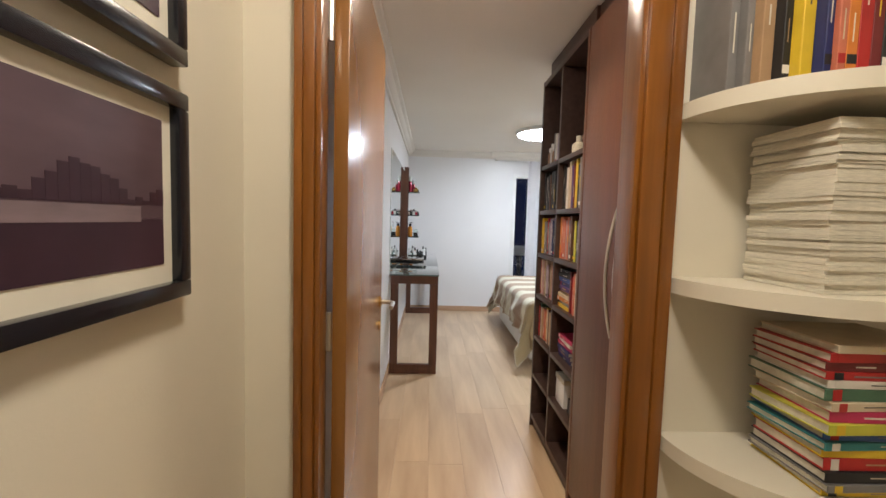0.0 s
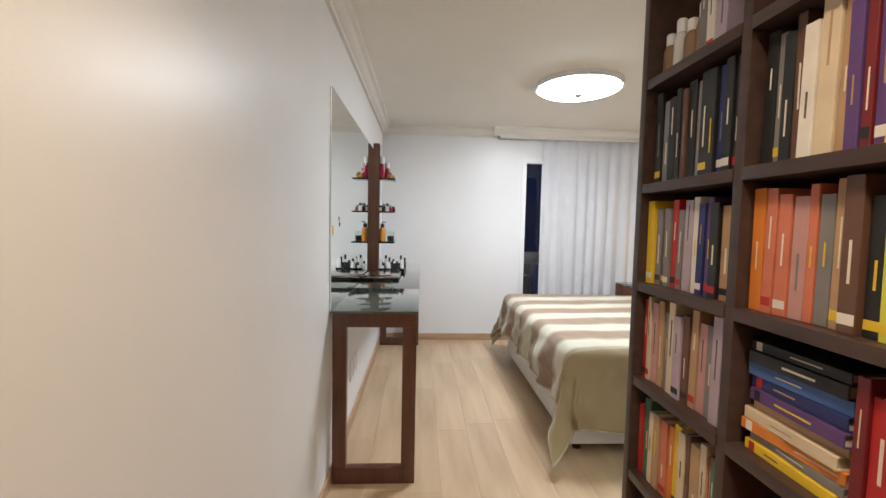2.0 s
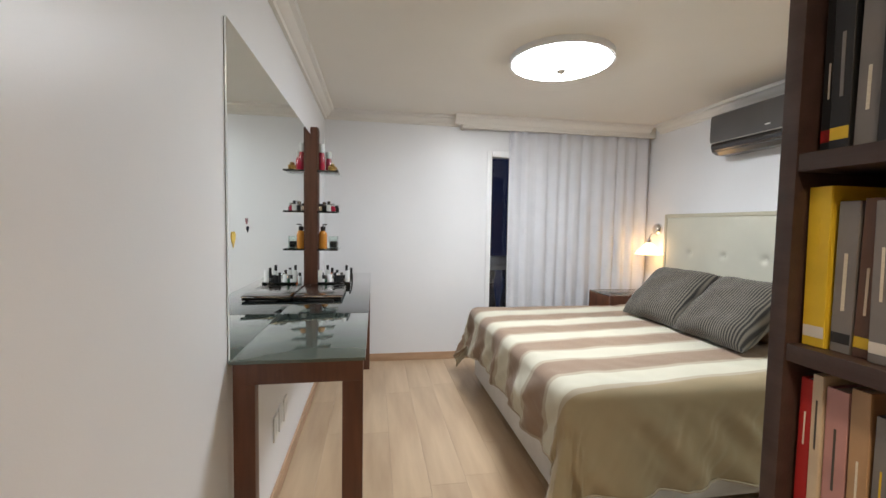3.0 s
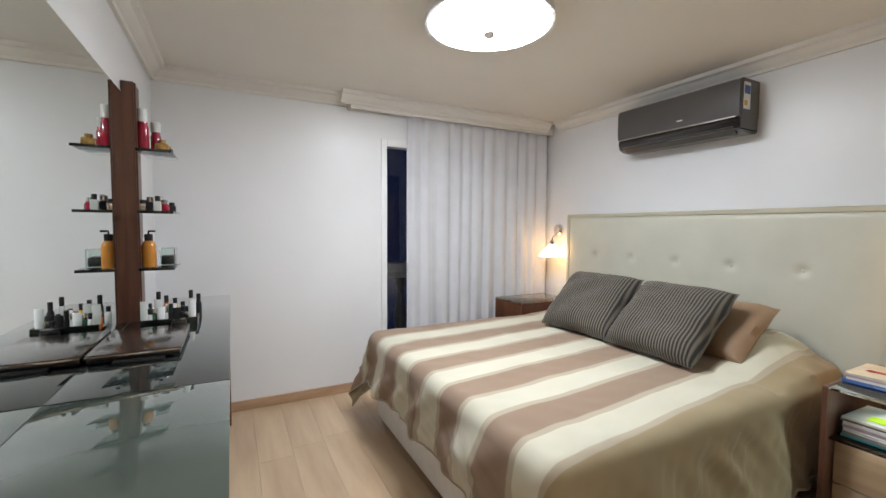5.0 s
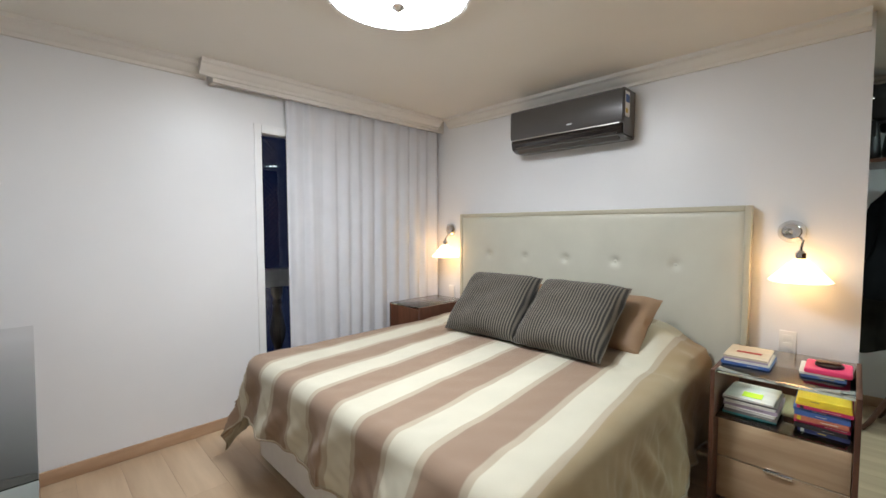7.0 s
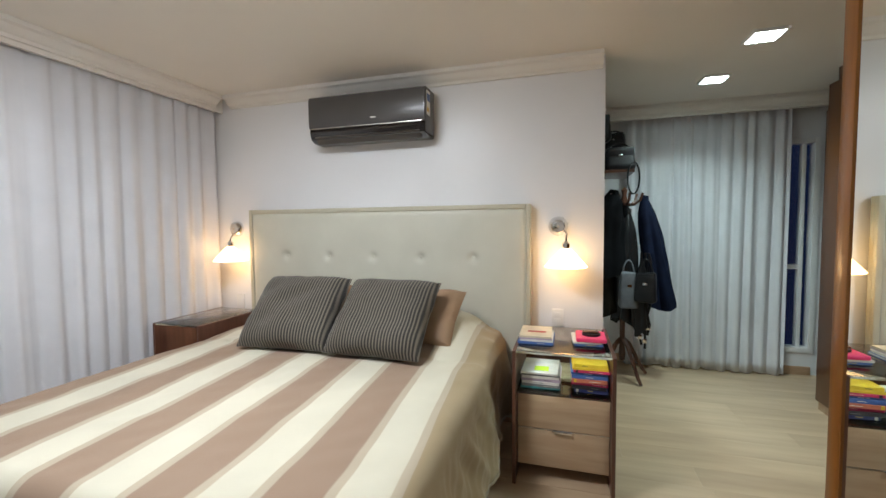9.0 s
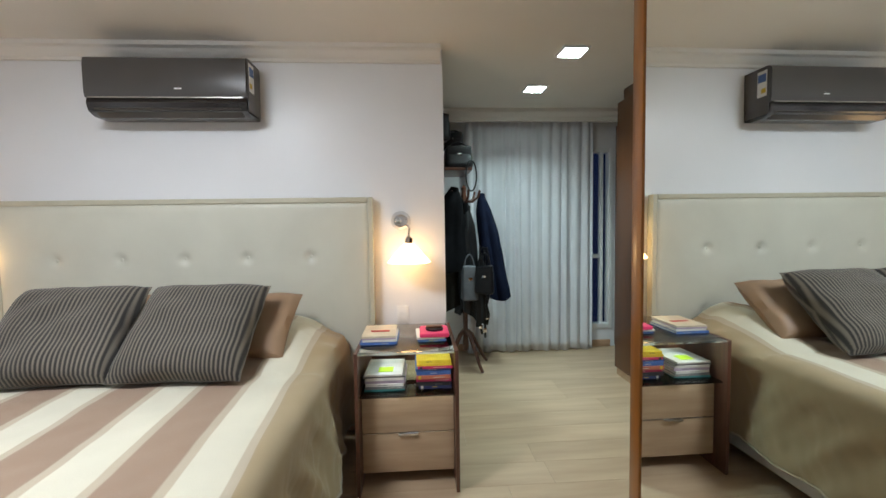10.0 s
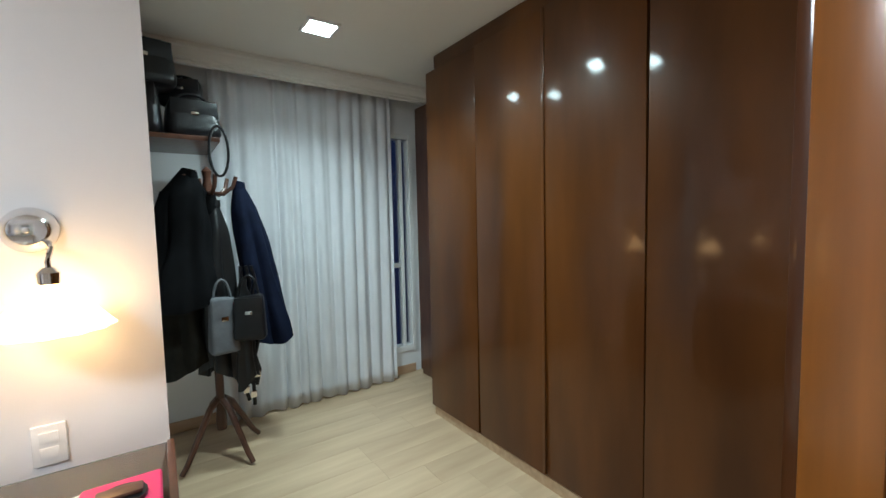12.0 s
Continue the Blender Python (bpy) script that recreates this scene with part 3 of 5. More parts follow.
# ---------- small bottles and jars ----------
def bottle(name, x, y, z, r, h, mat, cap, label, cap_h=0.25, neck=0.4, group="toiletries", square=False, pump=False):
    b = thing(name, x, y, z, label, "bottle" if "bottle" in name else "jar", group)
    body_h = h * (1 - cap_h)
    if square:
        part("body", box(x - r, y - r * 0.7, z, x + r, y + r * 0.7, z + body_h, r * 0.25), mat, b)
    else:
        part("body", lathe([(r * 0.92, 0), (r, r * 0.15), (r, body_h * 0.8), (r * 0.8, body_h * 0.92), (r * neck, body_h)], x, y, z, 14), mat, b)
    c = part("cap", lathe([(r * neck * 1.15, 0), (r * neck * 1.2, h * cap_h * 0.9), (r * neck, h * cap_h)], x, y, z + body_h, 12), cap, b)
    if pump:
        part("nozzle", tube([(x, y, z + h), (x, y, z + h + 0.014), (x + 0.03, y - 0.01, z + h + 0.014)], 0.005, 6), cap, c)
    return b


def tube_pack(x, y, z, r, h, mat, cap, label):
    """A squeeze tube that stands on its cap, flat at the top."""
    b = thing("cream_tube", x, y, z, label, "tube", "toiletries")
    bm = lathe([(r * 0.9, h * 0.22), (r, h * 0.3), (r, h * 0.6), (r, h)], x, y, z, 12)
    for v in bm.verts:
        k = max(0, (v.co.z - z) / h - 0.3) / 0.7
        v.co.y = y + (v.co.y - y) * (1 - 0.9 * k)
    part("body", bm, mat, b)
    part("cap", lathe([(r * 0.85, 0), (r * 0.88, h * 0.21)], x, y, z, 12), cap, b)


M["amber"] = material("amber_soap", (0.50, 0.20, 0.03), 0.2, vary=0.1, coat=0.3)
M["redglass"] = material("raspberry_glass", (0.30, 0.012, 0.035), 0.12, vary=0.15, coat=0.4)
M["clearp"] = material("pale_plastic", (0.62, 0.62, 0.60), 0.25, vary=0.1)
M["orange"] = material("orange_print", (0.65, 0.16, 0.03), 0.4, vary=0.1)
M["yellowp"] = material("yellow_print", (0.72, 0.48, 0.03), 0.4, vary=0.1)
M["greenp"] = material("dark_green_print", (0.02, 0.10, 0.06), 0.4, vary=0.1)
RX = PX + 0.105
bottle("perfume_bottle", RX - 0.03, 5.60, RACK_Z[2], 0.026, 0.20, M["redglass"], M["clearp"], "tall raspberry-red bottle with a clear cap on the glass shelf", 0.32, 0.8)
bottle("perfume_bottle", RX + 0.01, 5.70, RACK_Z[2], 0.024, 0.16, M["redglass"], M["clearp"], "raspberry-red bottle with a clear cap on the glass shelf", 0.32, 0.8)
bottle("perfume_bottle", RX + 0.045, 5.62, RACK_Z[2], 0.028, 0.06, M["brass"], M["brass"], "small squat golden perfume bottle on the glass shelf", 0.3, 0.5, square=True)
bottle("perfume_bottle", RX + 0.06, 5.74, RACK_Z[2], 0.020, 0.05, M["black"], M["brass"], "small dark perfume bottle on the glass shelf", 0.3, 0.5, square=True)
for k, (dx, dy, r, h, m) in enumerate(((-0.05, 5.58, 0.018, 0.055, "chrome"), (-0.01, 5.60, 0.022, 0.07, "black"), (0.03, 5.58, 0.016, 0.075, "clearp"), (0.06, 5.62, 0.022, 0.06, "redglass"),
                                       (0.09, 5.70, 0.018, 0.05, "black"), (0.02, 5.70, 0.022, 0.08, "clearp"), (-0.04, 5.70, 0.02, 0.06, "black"))):
    bottle("perfume_bottle", RX + 0.8 * dx, dy, RACK_Z[1], r, h, M[m], M["chrome" if k % 2 else "black"], "small perfume bottle with a dark cap on the glass shelf", 0.35, 0.6, square=k % 2 == 0)
bottle("soap_bottle", RX - 0.02, 5.60, RACK_Z[0], 0.031, 0.165, M["amber"], M["black"], "amber liquid-soap bottle with a black pump", 0.2, 0.5, pump=True)
jb = thing("perfume_box", RX + 0.06, 5.70, RACK_Z[0], "clear plastic box of small cosmetics on the glass shelf", "box")
part("box_body", box(RX + 0.015, 5.64, RACK_Z[0], RX + 0.082, 5.78, RACK_Z[0] + 0.09, 0.004), M["glass"], jb)
part("box_content", box(RX + 0.024, 5.65, RACK_Z[0] + 0.005, RX + 0.074, 5.77, RACK_Z[0] + 0.05, 0.006), M["black"], jb)
tray = thing("cosmetics_tray", -0.30, 5.50, TZ, "dark glossy tray crowded with cosmetics on the table", "tray")
part("tray_base", box(-0.41, 5.36, TZ, -0.19, 5.52, TZ + 0.012, 0.004), M["glassedge"], tray)
part("tray_rim", box(-0.19, 5.36, TZ + 0.0, -0.183, 5.52, TZ + 0.04, 0.002), M["glassedge"], tray)
part("tray_rim", box(-0.41, 5.352, TZ + 0.0, -0.183, 5.359, TZ + 0.04, 0.002), M["glassedge"], tray)
rnd = random.Random(11)
kinds = ["clearp", "black", "orange", "yellowp", "black", "white", "black", "black", "clearp", "black", "greenp", "black"]
for k in range(20):
    cx, cy = -0.395 + 0.021 * (k % 10) + rnd.uniform(-0.003, 0.003), 5.385 + 0.055 * (k // 10) + rnd.uniform(-0.006, 0.006)
    m, h = kinds[(k * 5) % 12], rnd.uniform(0.055, 0.105)
    if k % 3 == 0:
        tube_pack(cx, cy, TZ + 0.012, 0.016, h + 0.01, M["white" if k % 2 else m], M["orange" if k % 4 == 0 else "white"], "standing squeeze tube of cream in the tray")
    else:
        bottle("cosmetic_bottle", cx, cy, TZ + 0.012, 0.0105, h * 0.9, M[m], M["black" if k % 2 else "chrome"], "slim cosmetic bottle standing in the tray", 0.35, 0.75)
for k in range(7):
    bottle("cosmetic_bottle", -0.40 + 0.035 * k, 5.56 + 0.02 * (k % 2), TZ, 0.014, 0.085 + 0.018 * ((k * 3) % 4), M[kinds[k]], M["black"], "tall cosmetic bottle behind the tray", 0.3, 0.6)
ring = thing("round_box", -0.255, 5.325, TZ, "small round black lidded cosmetic box", "box")
part("base", lathe([(0.03, 0), (0.032, 0.02), (0.03, 0.03)], -0.255, 5.325, TZ, 20), M["black"], ring)
part("lid", lathe([(0.031, 0), (0.029, 0.012), (0, 0.016)], -0.255, 5.325, TZ + 0.031, 20), M["acdark"], ring)

lp = thing("laptop", -0.335, 5.02, TZ, "closed glossy dark brown laptop lying on the glass table", "laptop")
M["laptop"] = material("glossy_brown_lid", (0.035, 0.024, 0.02), 0.13, vary=0.15, coat=0.8)
part("base", box(-0.475, 4.835, TZ + 0.006, -0.205, 5.225, TZ + 0.022, 0.006), M["black"], lp)
part("lid", box(-0.478, 4.83, TZ + 0.023, -0.202, 5.23, TZ + 0.036, 0.006), M["laptop"], lp)
part("chrome_edge", box(-0.477, 4.826, TZ + 0.024, -0.203, 4.829, TZ + 0.032, 0.001), M["chrome"], lp)
part("front_bar", box(-0.40, 4.80, TZ, -0.25, 4.834, TZ + 0.012, 0.004), M["black"], lp)
for k in range(4):
    part("foot", lathe([(0.01, 0), (0.01, 0.006)], -0.45 + 0.22 * (k % 2), 4.86 + 0.34 * (k // 2), TZ, 10), M["black"], lp)
for k, (y, z, c, lab) in enumerate(((3.83, 1.30, "yellowp", "yellow heart sticker on the mirror"), (3.98, 1.36, "redglass", "small red sticker on the mirror"), (3.99, 1.33, "navy", "small blue sticker on the mirror"))):
    r = 0.022 if k == 0 else 0.013
    bm = bmesh.new()
    heart = [(16 * math.sin(a) ** 3 / 16 * r, (13 * math.cos(a) - 5 * math.cos(2 * a) - 2 * math.cos(3 * a) - math.cos(4 * a)) / 16 * r * (1.4 if k == 0 else 1)) for a in [2 * math.pi * i / 24 for i in range(24)]]
    merge(bm, profile_bar([(q, p) for p, q in heart], "x", 0, 0.001))
    solo("sticker", turned(bm, Matrix.Translation((WX + 0.0085, y, z)) @ Matrix.Rotation(radians(90), 4, "X")), M[c], lab, "sticker")
for k, y in enumerate((4.42, 4.53, 4.64)):
    o = thing("wall_socket", WX, y, 0.30, "white plastic wall socket below the dressing table", "socket", "sockets below the table")
    pl = part("plate", box(WX, y - 0.038, 0.30, WX + 0.010, y + 0.038, 0.42, 0.003), M["plastic"], o)
    part("insert", box(WX + 0.0105, y - 0.018, 0.335, WX + 0.013, y + 0.018, 0.385, 0.001), M["plastic"], pl)


# ---------- bed ----------
BEDX0, BEDX1, BEDY0, BEDY1, BEDZ = 0.83, 2.80, 4.02, 5.86, 0.645
bed = thing("bed", 1.8, 4.94, 0, "wide upholstered box bed with white base", "bed")
part("base", box(BEDX0 + 0.03, BEDY0 + 0.03, 0.05, BEDX1, BEDY1 - 0.03, 0.34, 0.02, 3), M["mattress"], bed)
part("mattress", box(BEDX0 + 0.02, BEDY0 + 0.02, 0.342, BEDX1, BEDY1 - 0.02, BEDZ - 0.035, 0.06, 4), M["mattress"], bed)
for x in (BEDX0 + 0.1, BEDX1 - 0.1):
    for y in (BEDY0 + 0.1, BEDY1 - 0.1):
        part("foot", lathe([(0.025, 0), (0.03, 0.05)], x, y, 0, 12), M["black"], bed)


def bedspread():
    L, W, R = BEDX1 - BEDX0 - 0.02, BEDY1 - BEDY0, 0.075
    drop_foot, drop_side = 0.33, 0.46
    na, nb = 170, 180
    bm = bmesh.new()
    uv = bm.loops.layers.uv.new("cloth")
    g, co = [], []
    for i in range(na + 1):
        a = -drop_foot + (L + drop_foot) * i / na
        row, crow = [], []
        for j in range(nb + 1):
            b = -drop_side + (W + 2 * drop_side) * j / nb
            ea = max(0.0, R * 0.6 - a)
            eb = (R * 0.6 - b) if b < R * 0.6 else (b - W + R * 0.6) if b > W - R * 0.6 else 0.0
            sb = -1 if b < W / 2 else 1
            m = math.hypot(ea, eb)
            px = BEDX0 + max(a, R * 0.6)
            py = BEDY0 + min(max(b, R * 0.6), W - R * 0.6)
            z = BEDZ + 0.008 * noise.noise((a * 3, b * 3, 0)) + 0.004 * noise.noise((a * 9 + b * 4, b * 11, 5))
            if m > 0:
                da, db = ea / m, eb / m
                th = min(m / R, math.pi / 2)
                out = R * math.sin(th)
                down = R * (1 - math.cos(th)) + max(0.0, m - R * math.pi / 2)
                along = a if eb > ea else b
                fold = max(0.0, down - 0.06)
                out += fold * ((0.12 + 0.30 * min(ea, eb) / max(ea, eb)) + 0.07 * math.sin(along * 8 + 1.3 * sb) + 0.04 * math.sin(along * 21 + 0.7 + 2 * fold)) + min(1, fold * 8) * (0.040 * noise.noise((a * 4 + b * 2.5, b * 2, 4)) + 0.024 * noise.noise((a * 9 + b * 7, b * 4, 1)) + 0.010 * noise.noise((a * 22 - b * 14, b * 8, 6)))
                px -= da * out
                py += sb * db * out
                z -= down * 0.985
            if b > 0 and b < W and a > L - 0.62:
                z += (0.135 * math.exp(-((b - 0.30) / 0.22) ** 2) + 0.06 * math.exp(-((b - 1.2) / 0.5) ** 2)) * min(1, (a - L + 0.62) / 0.35) + 0.02 * noise.noise((a * 7, b * 7, 2))
            row.append(bm.verts.new((px, py, max(z, 0.02))))
            crow.append((a, b - 0.10 * min(max(a, 0.0), 1.2)))
        g.append(row)
        co.append(crow)
    for i in range(na):
        for j in range(nb):
            f = bm.faces.new((g[i][j], g[i + 1][j], g[i + 1][j + 1], g[i][j + 1]))
            for l, (p, q) in zip(f.loops, ((i, j), (i + 1, j), (i + 1, j + 1), (i, j + 1))):
                l[uv].uv = co[p][q]
    edge_near, edge_foot = [g[i][0].co.copy() for i in range(na + 1)], [v.co.copy() for v in g[0]]
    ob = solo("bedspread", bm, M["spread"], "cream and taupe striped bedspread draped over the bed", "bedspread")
    s = ob.modifiers.new("thickness", "SOLIDIFY")
    s.thickness = 0.006
    o = ob.location
    for name, line in (("hem", [v for v in edge_near]), ("hem", [v for v in edge_foot])):
        h = new(name, mesh_of(name, tube([Vector(v) - o for v in line], 0.0055, 6), M["spread"]))
        h.parent = ob
    return ob


bedspread()


def cushion(name, w, h, t, m, mat, label, seed, category="cushion"):
    """A filled square cushion with drawn-out corners; w along x, h along y before it is posed."""
    bm = bmesh.new()
    uv = bm.loops.layers.uv.new("cloth")
    n = 28
    rnd = random.Random(seed)
    sh = rnd.uniform(0, 50)
    sides = []
    for s in (1, -1):
        g = []
        for i in range(n + 1):
            row = []
            for j in range(n + 1):
                u, v = 2 * i / n - 1, 2 * j / n - 1
                puff = ((1 - u ** 4) * (1 - v ** 4)) ** 0.5
                pin = 1 - 0.13 * (1 - abs(u * v)) * (abs(u) ** 6 + abs(v) ** 6) * 0.5
                wr_ = 0.10 * t * noise.noise((u * 2.2 + sh, v * 2.2, s))
                row.append(bm.verts.new((u * w / 2 * pin, v * h / 2 * pin, s * (t / 2 * puff + 0.002) + wr_ * puff)))
            g.append(row)
        for i in range(n):
            for j in range(n):
                q = (g[i][j], g[i + 1][j], g[i + 1][j + 1], g[i][j + 1])
                f = bm.faces.new(q if s > 0 else q[::-1])
                for l in f.loops:
                    l[uv].uv = (l.vert.co.x, l.vert.co.y)
        sides.append(g)
    bmesh.ops.remove_doubles(bm, verts=bm.verts, dist=0.0045)
    ob = new(name, mesh_of(name, bm, mat))
    ob.matrix_world = m
    return tagged(ob, label, category, "cushions on the bed")


def leaning(y, x, z, tilt, turn=0.0):
    """Pose of a cushion that leans back against the headboard; its width runs along the wall."""
    return Matrix.Translation((x, y, z)) @ Matrix.Rotation(radians(turn), 4, "Z") @ Matrix.Rotation(radians(-90), 4, "Z") @ Matrix.Rotation(radians(tilt), 4, "X")


cushion("cushion", 0.57, 0.52, 0.19, leaning(5.19, 2.225, 0.848, 44, 4), M["cushion"], "dark grey pinstriped cushion leaning on the bed", 1)
cushion("cushion", 0.57, 0.52, 0.19, leaning(4.605, 2.215, 0.848, 43, -2), M["cushion"], "dark grey pinstriped cushion leaning on the bed", 2)
cushion("pillow", 0.56, 0.42, 0.15, leaning(4.50, 2.45, 0.81, 40, -4), M["tan"], "tan satin pillow tucked behind the cushion", 3, "pillow")
cushion("pillow", 0.62, 0.46, 0.15, leaning(5.30, 2.47, 0.80, 40, 3), M["tan"], "tan satin pillow tucked behind the cushion", 4, "pillow")

# headboard, tufted
HBX, HY0, HY1, HBZ = 2.822, 3.834, 6.055, 1.50
hb = thing("headboard", 2.86, 4.94, 0, "wide sage-cream buttoned headboard fixed to the wall", "headboard")
BUT = [(y, z) for z in (1.14, 0.73) for y in (3.95 + 0.0, 4.22, 4.60, 4.97, 5.34, 5.71)][1:6] + [(y, 0.73) for y in (4.22, 4.60, 4.97, 5.34, 5.71)]
bm = bmesh.new()
n1, n2 = 150, 100
g = []
for i in range(n1 + 1):
    row = []
    for j in range(n2 + 1):
        y, z = HY0 + 0.03 + (HY1 - HY0 - 0.06) * i / n1, 0.12 + (HBZ - 0.03 - 0.12) * j / n2
        d = 0.0
        for by, bz in BUT:
            q = math.hypot(y - by, z - bz)
            d += 0.020 * math.exp(-(q / 0.028) ** 2) + 0.007 * math.exp(-(q / 0.10) ** 2)
        edge = min(y - HY0 - 0.03, HY1 - 0.03 - y, HBZ - 0.03 - z)
        row.append(bm.verts.new((HBX + d + 0.012 * math.exp(-edge / 0.012) + 0.002 * noise.noise((y * 4, z * 4, 0)), y, z)))
    g.append(row)
for i in range(n1):
    for j in range(n2):
        bm.faces.new((g[i][j], g[i][j + 1], g[i + 1][j + 1], g[i + 1][j]))
part("padding", bm, M["headboard"], hb)
part("panel", box(HBX + 0.03, HY0 + 0.002, 0.05, EX - 0.016, HY1 - 0.002, HBZ - 0.002, 0.003), M["piping"], hb)
part("border", box(HBX, HY0, 0.05, HBX + 0.029, HY0 + 0.032, HBZ, 0.008, 3), M["piping"], hb)
part("border", box(HBX, HY1 - 0.032, 0.05, HBX + 0.029, HY1, HBZ, 0.008, 3), M["piping"], hb)
part("border", box(HBX, HY0 + 0.033, HBZ - 0.032, HBX + 0.029, HY1 - 0.033, HBZ, 0.008, 3), M["piping"], hb)
for y, z in BUT:
    part("button", turned(lathe([(0.012, 0), (0.010, 0.005), (0, 0.008)], n=12), Matrix.Translation((HBX + 0.028, y, z)) @ Matrix.Rotation(radians(-90), 4, "Y")), M["headboard"], hb)


# ---------- nightstands ----------
def nightstand(y0, y1, label):
    x0, x1 = 2.20, 2.80
    o = thing("nightstand", (x0 + x1) / 2, (y0 + y1) / 2, 0, label, "nightstand", "nightstands beside the bed")
    part("side_panel", box(x0, y0, 0.005, x1, y0 + 0.018, 0.712, 0.0015), M["walnut"], o, "dark walnut side panel")
    part("side_panel", box(x0, y1 - 0.018, 0.005, x1, y1, 0.712, 0.0015), M["walnut"], o, "dark walnut side panel")
    part("back_panel", box(x1 - 0.012, y0 + 0.019, 0.07, x1, y1 - 0.019, 0.70), M["walnut"], o)
    part("glass_top", box(x0 + 0.004, y0 + 0.019, 0.700, x1 - 0.013, y1 - 0.019, 0.712, 0.002), M["glass"], o, "clear glass top")
    part("glass_shelf", box(x0 + 0.03, y0 + 0.019, 0.480, x1 - 0.013, y1 - 0.019, 0.488, 0.001), M["glass"], o, "clear glass shelf")
    part("carcass", box(x0 + 0.105, y0 + 0.019, 0.07, x1 - 0.013, y1 - 0.019, 0.475), M["oak"], o)
    for z0, z1 in ((0.075, 0.272), (0.280, 0.470)):
        d = part("drawer", box(x0 + 0.085, y0 + 0.021, z0, x0 + 0.104, y1 - 0.021, z1, 0.0015), M["drawer"], o, "pale oak drawer front under clear glass")
        part("handle", box(x0 + 0.070, (y0 + y1) / 2 - 0.05, z1 - 0.004, x0 + 0.100, (y0 + y1) / 2 + 0.05, z1 + 0.002, 0.001), M["chrome"], d)
        part("chrome_edge", box(x0 + 0.083, y0 + 0.021, z1 + 0.0025, x0 + 0.104, y1 - 0.021, z1 + 0.006), M["chrome"], d)
    return o


nightstand(3.375, 3.878, "walnut and pale oak nightstand with glass top and shelf")
nightstand(5.93, 6.33, "walnut and pale oak nightstand between bed and curtain")


def lettered(text, size, m, mat, parent):
    """Writing as flat raised letters."""
    c = bpy.data.curves.new("writing", "FONT")
    c.body, c.size, c.align_x, c.align_y, c.extrude = text, size, "CENTER", "CENTER", 0.0003
    tmp = new("writing", c)
    dg = bpy.context.evaluated_depsgraph_get()
    me = bpy.data.meshes.new_from_object(tmp.evaluated_get(dg))
    bpy.data.objects.remove(tmp)
    me.materials.clear()
    me.materials.append(mat)
    me.transform(m)
    top = parent.parent if parent.parent else parent
    me.transform(Matrix.Translation((-top.location.x, -top.location.y, -top.location.z)))
    o = new("writing", me)
    o.parent = parent
    return o


# ---------- books ----------
BOOK = {}


def book_mat(c):
    key = tuple(round(v, 3) for v in c)
    if key not in BOOK:
        BOOK[key] = material("book_cover", c, 0.45, vary=0.14, scale=14, bump=0.05)
    return BOOK[key]


PALETTE = {
    "red": (0.42, 0.02, 0.02), "maroon": (0.16, 0.015, 0.02), "orange": (0.62, 0.20, 0.03), "yellow": (0.72, 0.50, 0.03), "lime": (0.55, 0.55, 0.06),
    "navy": (0.02, 0.03, 0.13), "blue": (0.06, 0.13, 0.36), "violet": (0.10, 0.05, 0.18), "grey": (0.20, 0.19, 0.19), "black": (0.018, 0.018, 0.020),
    "cream": (0.62, 0.52, 0.38), "tan": (0.42, 0.27, 0.15), "white": (0.72, 0.69, 0.64), "pink": (0.48, 0.26, 0.25), "salmon": (0.55, 0.17, 0.10), "green": (0.07, 0.16, 0.10),
    "teal": (0.04, 0.22, 0.24), "brown": (0.12, 0.06, 0.04), "magenta": (0.50, 0.03, 0.11), "lilac": (0.42, 0.34, 0.42)}


def book(m, w, h, d, colour, where, marks=1, seed=0):
    """A book: thickness w along x, height h along z, depth d along y with the spine at y = 0; m poses it."""
    rnd = random.Random(seed)
    bm = bmesh.new()
    t = 0.0022
    box(-w / 2, 0, 0, w / 2, t * 1.3, h, 0.0008, 1, bm)
    box(-w / 2, t * 1.3, 0, -w / 2 + t, d, h, bm=bm)
    box(w / 2 - t, t * 1.3, 0, w / 2, d, h, bm=bm)
    ob = new("book", mesh_of("book", bm, book_mat(PALETTE[colour]), False))
    tagged(ob, f"{colour} book {where}", "book", where)
    pg = new("page_block", mesh_of("page_block", box(-w / 2 + t, t * 1.3, 0.003, w / 2 - t, d - 0.004, h - 0.003), M["paper"], False))
    pg.parent = ob
    if marks and w > 0.012:
        ink = M["paper"] if sum(PALETTE[colour]) < 0.9 else M["acgrey"]
        if rnd.random() < 0.35:
            ink = book_mat(PALETTE[rnd.choice(["tan", "grey", "cream", "yellow"])])
        z0 = h * rnd.uniform(0.2, 0.6)
        tb = new("title_bar", mesh_of("title_bar", box(-w * 0.07, -0.0006, z0, w * rnd.uniform(0.02, 0.10), 0.0, z0 + h * rnd.uniform(0.14, 0.40)), ink, False))
        tb.parent = ob
        if rnd.random() < 0.5:
            b2 = new("spine_band", mesh_of("spine_band", box(-w * 0.46, -0.0005, h * 0.06, w * 0.46, 0.0, h * 0.13), book_mat(PALETTE[rnd.choice(["white", "black", "red", "yellow"])]), False))
            b2.parent = ob
    ob.matrix_world = m
    return ob


